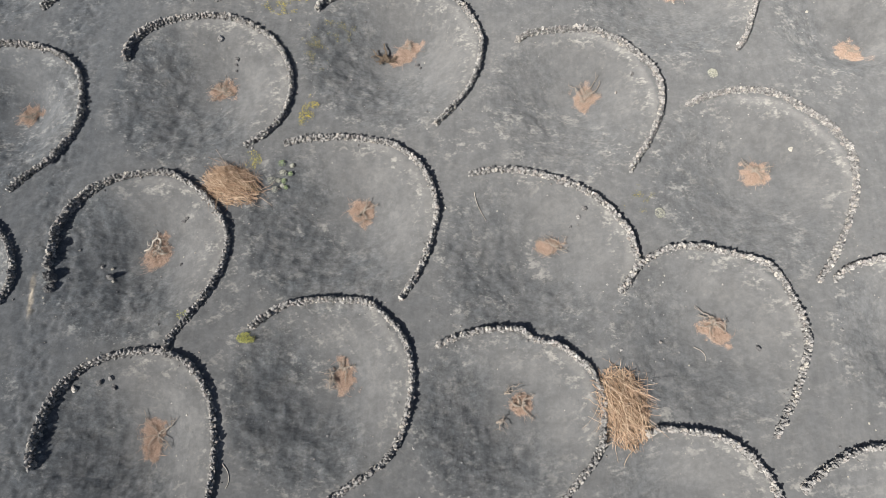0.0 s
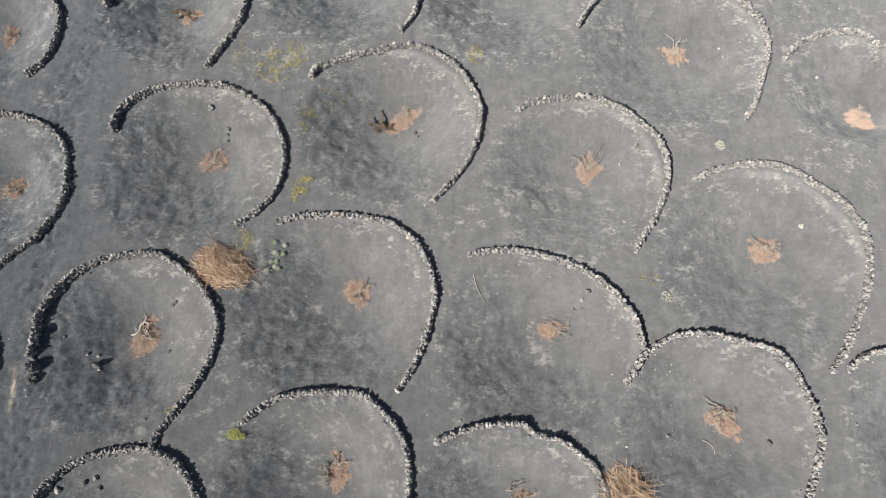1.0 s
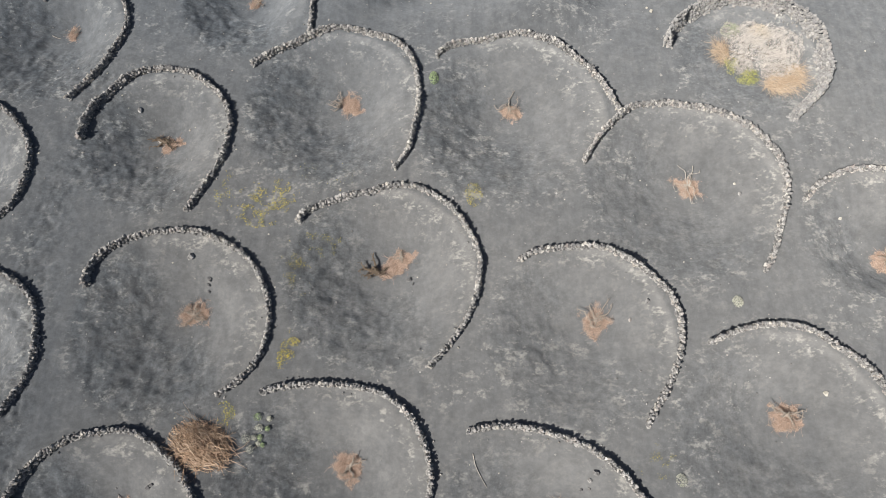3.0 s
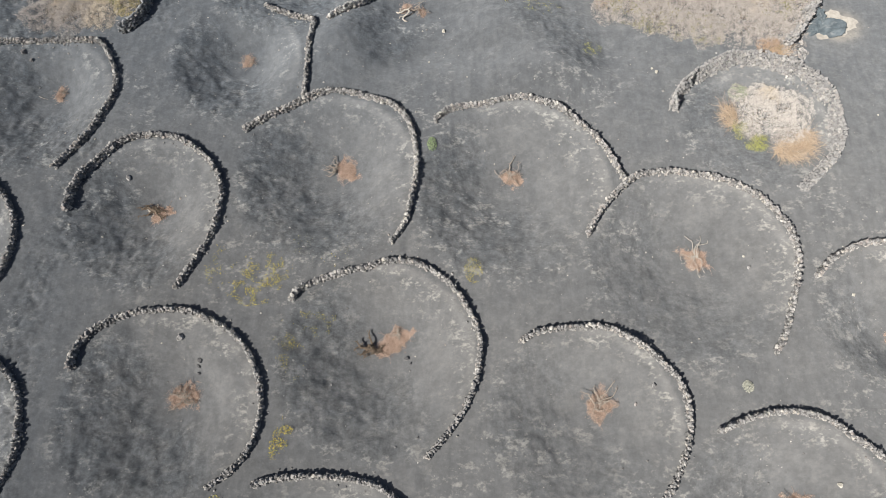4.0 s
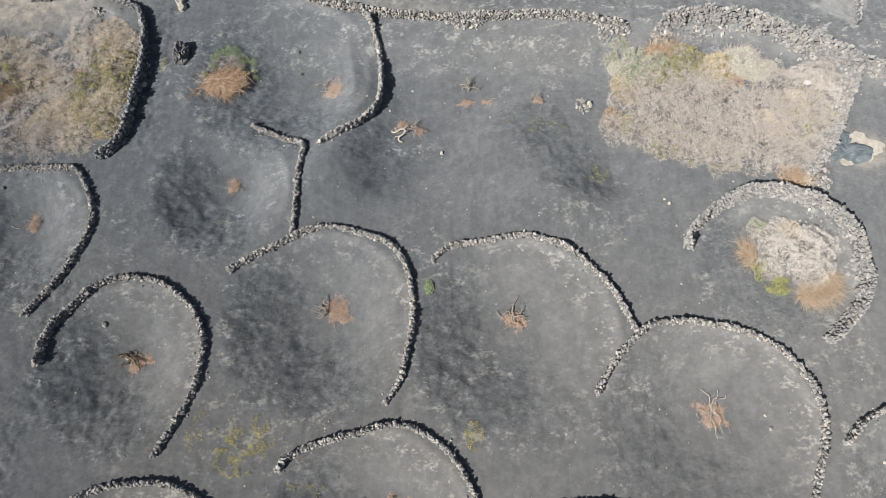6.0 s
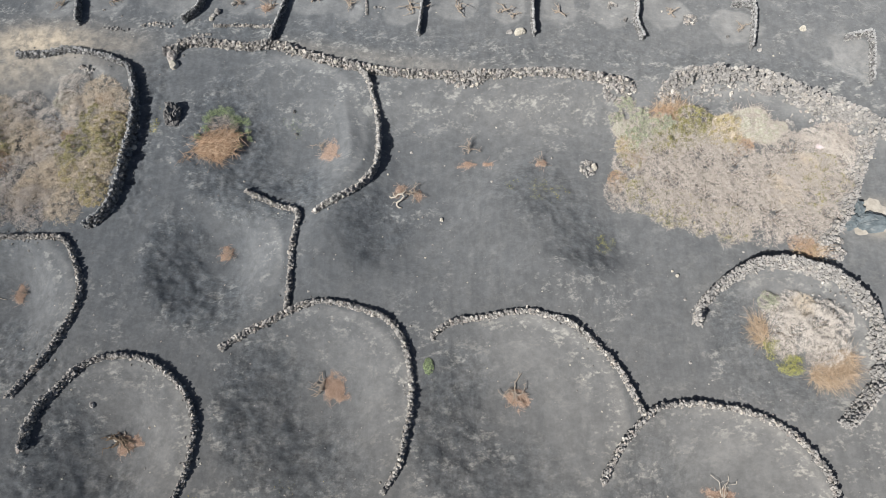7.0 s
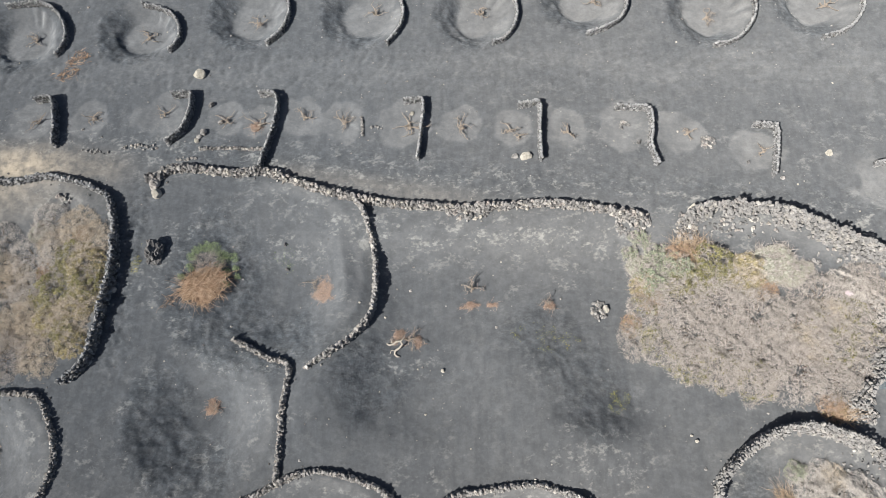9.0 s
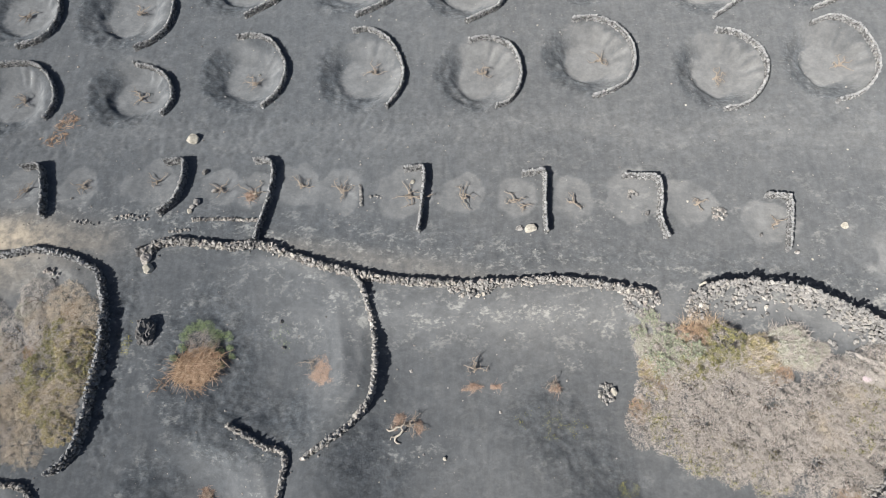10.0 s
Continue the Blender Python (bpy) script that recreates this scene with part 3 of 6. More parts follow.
        x, y = xy[i][0] - math.sin(heading[i]) * side, xy[i][1] + math.cos(heading[i]) * side
        s = size * rng.uniform(0.25, 0.75)
        v, f = LUMPS[rng.randrange(len(LUMPS))]
        packed.add(v @ turn(rng, 1.5).T * s + (x, y, ground_z(x, y) + 0.25 * s) - origin, f)
    if packed.v:
        tagged(part("rubble_course", packed.mesh("rubble_course", (RUBBLE, RUBBLE_COOL, RUBBLE_PALE, RUBBLE_LIGHT)[tint]), base), kind="stuff")
    return base


def strands(count, rng, place, heading, length, radius, sides=3, bends=3, wander=0.5, droop=0.0, reach=None):
    """Many thin curved sticks in one pile: place() gives a start, heading() a way."""
    pile = Pile()
    for _ in range(count):
        p, d = np.array(place(), float), np.array(heading(), float)
        d = d / (np.linalg.norm(d) + 1e-9)
        n = reach["n"] if reach else rng.uniform(*length)
        pts = [p]
        for _k in range(bends):
            d = d + np.array((rng.gauss(0, wander), rng.gauss(0, wander), rng.gauss(0, wander * 0.6) - droop))
            d = d / np.linalg.norm(d)
            pts.append(pts[-1] + d * n / bends)
        r = rng.uniform(*radius)
        pile.add(*tube(pts, [r * (1 - 0.65 * k / bends) for k in range(bends + 1)], sides))
    return pile


def leaves(pile, rng, x, y, z, size, tilt=0.9, lobes=4):
    """One small folded leaf."""
    m = turn(rng, tilt)
    w = rng.uniform(0.4, 0.65)
    pts = np.array(((-1, 0, 0.0), (0, -w, 0.18), (1, 0, -0.05), (0, w, 0.18), (0.0, 0, -0.02))) * size * 0.5
    pile.add(pts @ m.T + (x, y, z), ((0, 1, 4), (1, 2, 4), (2, 3, 4), (3, 0, 4)))


def flake(pile, rng, x, y, z, size, tilt=0.5):
    """A scrap of dead leaf."""
    m = turn(rng, tilt)
    pts = np.array(((-1, -0.2, 0.1), (0.1, -0.6, 0), (1, 0.2, 0.15), (-0.2, 0.7, 0))) * size * 0.6
    pile.add(pts @ m.T + (x, y, z), ((0, 1, 3), (1, 2, 3)))


# ---- the ground, one sheet to the horizon ----
def axis(a, b, gap, reach):
    core = np.arange(a, b + gap / 2, gap)
    grow = [gap]
    while sum(grow) < reach:
        grow.append(grow[-1] * 1.22)
    out = np.cumsum(grow)
    return np.r_[a - out[::-1], core, core[-1] + out]


def build_ground():
    xs, ys = axis(-22.5, 21.0, 0.08, 1800.0), axis(-3.5, 58.5, 0.08, 1800.0)
    X, Y = np.meshgrid(xs, ys)
    z, dust, pale_lit, sand, coarse, cool_dim, leaf = survey(X.ravel(), Y.ravel())
    nx, ny = len(xs), len(ys)
    SHEET.update(x=xs, y=ys, z=z.reshape(ny, nx))
    me = bpy.data.meshes.new("ground")
    me.vertices.add(nx * ny)
    me.vertices.foreach_set("co", np.c_[X.ravel(), Y.ravel(), z].ravel())
    i = (np.arange(ny - 1)[:, None] * nx + np.arange(nx - 1)[None, :]).ravel()
    quads = np.c_[i, i + 1, i + 1 + nx, i + nx].ravel()
    me.loops.add(len(quads))
    me.loops.foreach_set("vertex_index", quads)
    me.polygons.add(len(quads) // 4)
    me.polygons.foreach_set("loop_start", np.arange(0, len(quads), 4))
    me.polygons.foreach_set("use_smooth", np.ones(len(quads) // 4, bool))
    for name, values in (("dust", dust), ("pale_lit", pale_lit), ("sand", sand), ("coarse", coarse), ("cool_dim", cool_dim), ("leaf", leaf)):
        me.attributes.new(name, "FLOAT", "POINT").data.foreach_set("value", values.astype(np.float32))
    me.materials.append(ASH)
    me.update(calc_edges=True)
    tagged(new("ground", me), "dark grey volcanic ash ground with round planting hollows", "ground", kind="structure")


build_ground()




# ---- vines and what lies round them ----
def vine(x, y, seed, label, arms=6, reach=0.55, spread=6.283, start=0.0, twigs=24, wood=BARK, thick=0.038, lift=0.12):
    """A dormant, low-trained vine: a gnarled stock, crooked arms, thin shoots."""
    rng = random.Random(seed)
    reach, thick = reach * 0.95, thick * 0.9
    z0 = ground_z(x, y)
    base = empty("vine", x, y, z0)
    tagged(base, label, "vine", "dormant vines")
    stock = []
    for k in range(5):
        stock.append((0.05 * k * math.cos(start) + rng.uniform(-0.04, 0.04), 0.05 * k * math.sin(start) + rng.uniform(-0.04, 0.04), -0.06 + 0.065 * k))
    part("stock", mesh_of("stock", *tube(stock, [thick * 1.7, thick * 1.8, thick * 1.5, thick * 1.6, thick * 1.1], 7), wood), base)
    for a in range(arms):
        shoots = Pile()
        ang = start + spread * (a + rng.uniform(-0.3, 0.3)) / arms
        p = np.array(stock[rng.choice((2, 3))], float)
        pts, n = [p], rng.randint(7, 9)
        d = np.array((math.cos(ang), math.sin(ang), 0.6))
        for k in range(n):
            d = d + np.array((0.35 * math.cos(ang) + rng.gauss(0, 0.78), 0.35 * math.sin(ang) + rng.gauss(0, 0.78), rng.gauss(-0.05, 0.32)))
            d = d / np.linalg.norm(d)
            q = pts[-1] + d * 1.35 * reach * rng.uniform(0.6, 1.3) / n
            floor = ground_z(x + q[0], y + q[1]) - z0 + 0.13
            q[2] = max(q[2], floor)
            q[2] = min(q[2], floor + lift + 0.2)
            pts.append(q)
        limb = part("arm", mesh_of("arm", *tube(pts, [max(0.010, thick * 0.95 * (1 - 0.66 * k / n)) for k in range(n + 1)], 5), wood), base)
        for _ in range(twigs // max(1, arms) + 1 if twigs else 0):
            k = rng.randint(1, n)
            e = np.array((rng.gauss(0, 1), rng.gauss(0, 1), abs(rng.gauss(0.2, 0.5))))
            e = e / np.linalg.norm(e) * rng.uniform(0.1, 0.28)
            bend = np.array((rng.gauss(0, 0.06), rng.gauss(0, 0.06), 0))
            shoots.add(*tube([pts[k], pts[k] + e * 0.5 + bend, pts[k] + e], [thick * 0.3, thick * 0.22, thick * 0.1], 3))
        if shoots.v:
            tagged(part("brushwood", shoots.mesh("brushwood", wood), limb), kind="stuff")
    return base


def litter(x, y, rx, ry, angle, seed, amount=700, sticks=60, label="patch of dry orange-brown vine leaves on the ash"):
    """A drift of dead leaves and bits of shoot."""
    count = int(amount * 6.4)
    rng = random.Random(seed)
    pile = Pile()
    z0 = ground_z(x, y)
    gen = np.random.RandomState(seed)
    a, r = gen.uniform(0, 6.283, 6 * count), np.sqrt(gen.uniform(0, 1, 6 * count)) * 1.55
    u, v = rx * r * np.cos(a), ry * r * np.sin(a)
    px, py = x + u * math.cos(angle) - v * math.sin(angle), y + u * math.sin(angle) + v * math.cos(angle)
    keep = gen.uniform(0, 1, 6 * count) < survey(px, py)[6]
    spots = list(zip(px[keep], py[keep]))[:count + sticks]
    count = max(0, len(spots) - sticks)
    zs = survey(np.array([s[0] for s in spots]), np.array([s[1] for s in spots]))[0]
    for k, (px, py) in enumerate(spots):
        mound = 0.07 * max(0.0, 1 - ((px - x) ** 2 + (py - y) ** 2) / (rx * ry))
        if k < count:
            flake(pile, rng, px - x, py - y, zs[k] - z0 + 0.015 + rng.random() * (0.02 + mound), rng.uniform(0.011, 0.029), 0.45)
        else:
            a = rng.uniform(0, 6.283)
            n = rng.uniform(0.12, 0.42)
            e = np.array((math.cos(a), math.sin(a), rng.uniform(-0.1, 0.25))) * n
            p = np.array((px - x, py - y, zs[k] - z0 + 0.04 + mound))
            mid = p + e * 0.5 + np.array((rng.gauss(0, 0.05), rng.gauss(0, 0.05), 0.02))
            pile.add(*tube([p, mid, p + e], [0.0045, 0.004, 0.0025], 3))
    ob = new("leaf_litter", pile.mesh("leaf_litter", LITTER))
    ob.matrix_world = pose(x, y, z0)
    return tagged(ob, label, "leaf litter", "leaf litter under vines", "stuff")


def bleached(base, size, spin, dx, dy, stout=1.0):
    """A curled, sun-bleached stock with three stubby arms, as parts of a vine."""
    c, q = math.cos(spin) * size, math.sin(spin) * size

    def placed(points):
        return [(dx + c * px - q * py, dy + q * px + c * py, pz * size + 0.02) for px, py, pz in points]

    curl = [(-0.50, 0.36, 0.02), (-0.36, 0.22, 0.09), (-0.16, 0.20, 0.11), (0.02, 0.31, 0.14), (0.22, 0.26, 0.20), (0.28, 0.08, 0.22),
            (0.10, -0.06, 0.17), (-0.10, -0.12, 0.12), (-0.17, -0.27, 0.10), (-0.09, -0.40, 0.08), (0.06, -0.45, 0.05)]
    girth = [stout * r for r in (0.030, 0.045, 0.040, 0.052, 0.046, 0.055, 0.048, 0.058, 0.045, 0.050, 0.026)]
    part("stock", mesh_of("stock", *tube(placed(curl), girth, 7), DEADWOOD, True), base, "bleached twisted stock")
    for limb in (((-0.16, 0.20, 0.11), (-0.22, 0.36, 0.16), (-0.12, 0.50, 0.14)), ((0.22, 0.26, 0.20), (0.40, 0.36, 0.26), (0.46, 0.52, 0.22)),
                 ((-0.10, -0.12, 0.12), (-0.30, -0.08, 0.16), (-0.36, -0.2, 0.10))):
        part("arm", mesh_of("arm", *tube(placed(limb), [0.03 * stout, 0.022 * stout, 0.012 * stout], 6), DEADWOOD, True), base, "bleached arm")


BROWN = "dormant gnarled grapevine low in an ash hollow"
vine(-18.2, 15.8, 1, BROWN, 7, 0.5, twigs=30)
litter(-18.15, 15.85, 0.52, 0.55, 0.2, 1, 700, 130)
vine(-20.2, 23.4, 2, BROWN, 6, 0.5, twigs=24)
litter(-20.1, 23.45, 0.5, 0.5, 0.2, 2, 600, 80)
vine(-10.0, 17.0, 3, "dormant grapevine with a dense tangle of brown shoots", 8, 0.5, twigs=70)
litter(-9.95, 17.0, 0.62, 0.5, -0.1, 3, 800, 260)
vine(-2.85, 18.85, 4, "dormant grapevine with a dark gnarled stock beside leaf litter", 9, 0.62, spread=4.2, start=1.9, thick=0.055, twigs=40, wood=OLD_WOOD, lift=0.3)
vine(-2.0, 19.45, 30, "small dormant grapevine at the edge of its litter", 4, 0.3)
litter(-2.0, 19.15, 0.80, 0.45, 0.45, 4, 1000, 90)
vine(5.62, 16.8, 5, "dormant grapevine with pale crooked arms", 8, 0.75, thick=0.033)
litter(5.72, 16.72, 0.55, 0.68, 0.1, 5, 700, 70)
vine(17.55, 19.2, 6, BROWN, 5, 0.5, thick=0.033)
litter(17.6, 19.15, 0.55, 0.66, 0.5, 6, 800, 60)
bleached(vine(-11.7, 9.7, 7, "dormant grapevine with a bleached twisted stock", 8, 0.55, twigs=20), 0.95, 0.9, 0.15, 0.05, 0.85)
litter(-11.5, 9.55, 0.66, 0.62, 0.7, 7, 900, 150)
vine(-3.65, 11.4, 8, BROWN, 7, 0.6, twigs=20)
litter(-3.6, 11.3, 0.58, 0.66, 0.8, 8, 900, 120)
vine(3.9, 9.98, 9, "dormant grapevine with spreading pale arms", 7, 0.65, thick=0.024)
litter(3.95, 9.9, 0.62, 0.34, -0.1, 9, 700, 90)
vine(12.35, 13.25, 10, "dormant grapevine with crooked arms over dry leaves", 8, 0.7, thick=0.034)
litter(12.5, 13.1, 0.68, 0.52, 0.2, 10, 900, 80)
vine(-10.45, 2.6, 11, "dormant grapevine with long curling shoots", 7, 0.8, thick=0.025)
litter(-10.5, 2.4, 0.42, 0.78, 0.05, 11, 850, 150)
vine(-4.45, 4.55, 12, "bare grapevine stock with short crooked arms", 6, 0.42)
vine(-4.0, 4.95, 31, "dormant grapevine at the edge of its litter", 5, 0.45)
litter(-3.95, 4.6, 0.46, 0.72, 0.35, 12, 900, 90)
vine(2.55, 3.75, 13, BROWN, 6, 0.55)
vine(2.0, 4.1, 32, "long dead vine shoot lying on the ash", 2, 0.6, thick=0.02)
litter(2.55, 3.7, 0.42, 0.46, 0.1, 13, 600, 130)
vine(1.65, 3.1, 33, "small broken vine stump", 3, 0.3, thick=0.025)
vine(9.75, 6.75, 114, "dormant grapevine with long spreading arms", 8, 0.7, thick=0.034)
litter(9.95, 6.5, 0.72, 0.44, -0.7, 14, 950, 70)
bleached(vine(-12.45, 24.75, 15, "dark gnarled grapevine with looping bleached arms", 7, 0.6, thick=0.06, lift=0.35, wood=OLD_WOOD), 0.6, 2.4, 0.1, 0.1, 0.6)
litter(-11.95, 24.6, 0.45, 0.55, 0.6, 15, 600, 60)
vine(-4.75, 26.65, 16, "dormant grapevine with a dark branching stock", 7, 0.55, spread=3.4, start=1.6, thick=0.035)
litter(-4.25, 26.65, 0.50, 0.55, 0.3, 16, 800, 90)
vine(2.6, 26.55, 17, BROWN, 7, 0.65, thick=0.033)
litter(2.8, 26.4, 0.50, 0.42, -0.5, 17, 650, 90)
vine(10.05, 22.7, 18, "dormant grapevine with thin pale crooked arms over litter", 9, 0.85, thick=0.018, twigs=14, wood=DEADWOOD)
litter(10.15, 22.6, 0.66, 0.42, -0.55, 18, 900, 60)
litter(-9.1, 32.25, 0.34, 0.30, 0.3, 19, 420, 90)
vine(-9.1, 32.25, 19, "small young vine stub among dry leaves", 4, 0.25, thick=0.02)
litter(-17.5, 30.55, 0.26, 0.46, 0.1, 20, 420, 60)
vine(-17.5, 30.6, 20, "small young vine stub among dry leaves", 4, 0.25, thick=0.02)
litter(-5.0, 36.8, 0.46, 0.58, 0.2, 21, 300, 30, "patch of pale tan vine leaves on the ash")
vine(-5.55, 37.3, 21, "thin dormant vine with dry pale shoots", 4, 0.5, thick=0.02)
dead_stock = empty("dead_vine", -1.9, 34.5, ground_z(-1.9, 34.5))
tagged(dead_stock, "dead vine stock bleached white, curled on the ash", "vine", "dormant vines")
bleached(dead_stock, 0.82, 0.2, 0.0, 0.0, 0.8)
vine(-1.6, 34.9, 34, "dormant dark grapevine with thin shoots", 6, 0.6, spread=3.6, start=-0.6, thick=0.024)
litter(-1.85, 34.95, 0.32, 0.36, 0.2, 22, 140, 30)
litter(-1.1, 34.8, 0.22, 0.34, 0.2, 35, 80, 16)
vine(1.0, 36.9, 23, "dark crooked dead vine on bare ash", 5, 0.6, spread=3.0, start=0.6, thick=0.03)
litter(1.05, 36.3, 0.40, 0.20, 0.0, 23, 130, 16)
litter(1.85, 36.3, 0.26, 0.14, 0.0, 36, 60, 6)
vine(4.1, 36.3, 24, "small dormant vine with pale shoots", 4, 0.4, thick=0.02)
litter(4.22, 36.2, 0.26, 0.26, 0.0, 24, 130, 20)



def dead_shoot(points, label):
    """One long, thin shoot lying loose on the ash."""
    x, y = points[0]
    z0 = ground_z(x, y)
    xy, _, _ = spline(points, 0.08)
    line = [(px - x, py - y, ground_z(px, py) - z0 + 0.025) for px, py in xy]
    ob = new("dead_shoot", mesh_of("dead_shoot", *tube(line, [0.014 * (1 - 0.7 * k / len(line)) + 0.003 for k in range(len(line))], 5), DEADWOOD, True))
    ob.matrix_world = pose(x, y, z0)
    tagged(ob, label, "vine shoot", "loose vine shoots")


dead_shoot([(0.92, 11.75), (1.02, 11.35), (1.2, 11.0), (1.42, 10.62)], "long pale dead shoot lying on grey ash")
dead_shoot([(-7.62, 1.55), (-7.42, 1.3), (-7.36, 0.98), (-7.48, 0.7)], "curved pale dead shoot beside a stone wall")
dead_shoot([(-18.45, 30.45), (-18.25, 30.38), (-18.05, 30.35)], "short pale dead shoot on grey ash")
dead_shoot([(9.05, 5.85), (9.3, 5.72), (9.42, 5.5), (9.36, 5.3)], "short curled dead shoot on grey ash")

# the row between the angled walls
for k, (x, y, arms, reach) in enumerate(((-18.2, 44.6, 5, 0.55), (-15.75, 44.75, 6, 0.45), (-12.6, 44.95, 3, 0.5), (-9.75, 44.6, 5, 0.5),
                                         (-8.3, 44.35, 4, 0.6), (-6.3, 44.7, 6, 0.55), (-4.5, 44.45, 7, 0.5), (-1.65, 44.15, 8, 0.75),
                                         (0.65, 44.1, 6, 0.65), (2.7, 43.95, 4, 0.6), (3.1, 43.7, 3, 0.3), (5.2, 43.85, 5, 0.4),
                                         (10.4, 43.75, 4, 0.35), (13.5, 42.8, 3, 0.4))):
    vine(x, y, 60 + k, "bare dormant grapevine in a shallow ash hollow", arms, reach, twigs=14, thick=0.03)
litter(-8.35, 44.3, 0.24, 0.26, 0.0, 60, 160, 50, "small heap of dry vine leaves")
# the rows of small round hollows
for k, (x, y) in enumerate(((-19.6, 49.4), (-14.2, 49.45), (-9.05, 50.2), (-3.4, 50.75), (1.65, 50.6), (7.0, 51.3), (12.25, 50.25),
                            (17.95, 50.85), (-20.5, 54.2), (-15.0, 54.3), (-9.8, 55.9), (-4.4, 55.9), (1.0, 55.3), (12.5, 55.5))):
    vine(x, y, 90 + k, "bare grapevine with crooked arms in a small round hollow", 6, 0.52, twigs=14, thick=0.030)


# ---- heaps of pruned canes ----
def cane_heap(x, y, rx, ry, height, angle, seed, count, label, lay=0.0, scatter=0.55, length=(0.8, 1.7)):
    rng = random.Random(seed)
    z0 = ground_z(x, y)
    base = empty("cane_heap", x, y, z0)
    tagged(base, label, "cane heap", "heaps of pruned vine canes")

    hold = {}

    def spot():
        a, r = rng.uniform(0, 6.283), rng.random() ** 0.55
        u, v = rx * r * math.cos(a), ry * r * math.sin(a)
        px, py = u * math.cos(angle) - v * math.sin(angle), u * math.sin(angle) + v * math.cos(angle)
        lift = height * (1 - r * r) * rng.uniform(0.35, 1.0) * (0.75 + 0.5 * float(vnoise(px * 2 + seed, py * 2, 5)))
        way = lay + rng.gauss(0, scatter) + 3.1416 * (rng.random() < 0.5)
        n = rng.uniform(*length)
        # keep the far end inside the heap, give or take a little
        for _k in range(6):
            qx, qy = px + math.cos(way) * n, py + math.sin(way) * n
            qu, qv = (qx * math.cos(angle) + qy * math.sin(angle)) / rx, (qy * math.cos(angle) - qx * math.sin(angle)) / ry
            if qu * qu + qv * qv < rng.uniform(0.9, 1.35):
                break
            way += 3.1416 if _k == 0 else rng.gauss(0, 0.5)
            n *= 0.85
        hold["n"] = n
        return (px, py, max(lift, 0.04)), way

    def place():
        p, hold["way"] = spot()
        return p

    def heading():
        return (math.cos(hold["way"]), math.sin(hold["way"]), rng.gauss(0.03, 0.06))

    for name, share in (("lower_layer", 0.5), ("upper_layer", 0.5)):
        pile = strands(int(count * share * 1.15), rng, place, heading, length, (0.007, 0.015), 3, 5, 0.24, 0.07, reach=hold)
        tagged(part(name, pile.mesh(name, CANE), base), kind="stuff")
    return base


cane_heap(-8.62, 12.0, 1.30, 0.85, 0.50, -0.42, 201, 620, "heap of tan pruned vine canes against a stone wall", -0.55, 0.5)
cane_heap(6.0, 3.5, 0.92, 1.50, 0.55, 0.2, 202, 720, "large heap of orange pruned vine canes on a stone wall", -1.0, 0.55, (0.9, 1.8))
cane_heap(-9.95, 36.95, 1.2, 0.78, 0.28, 0.45, 203, 900, "heap of orange pruned canes beside a grey bush", 0.6, 1.05, (0.9, 1.7))
cane_heap(-10.9, 36.3, 0.55, 0.25, 0.18, 0.7, 204, 26, "loose trail of orange pruned canes", 0.7, 0.35, (0.6, 1.3))
cane_heap(-16.9, 47.95, 0.62, 0.45, 0.10, 0.6, 205, 46, "small scatter of tan pruned canes on ash", 0.5, 0.9, (0.5, 1.1))
cane_heap(-17.3, 47.1, 0.62, 0.42, 0.08, 0.3, 206, 40, "small scatter of tan pruned canes on ash", 0.2, 0.9, (0.5, 1.1))


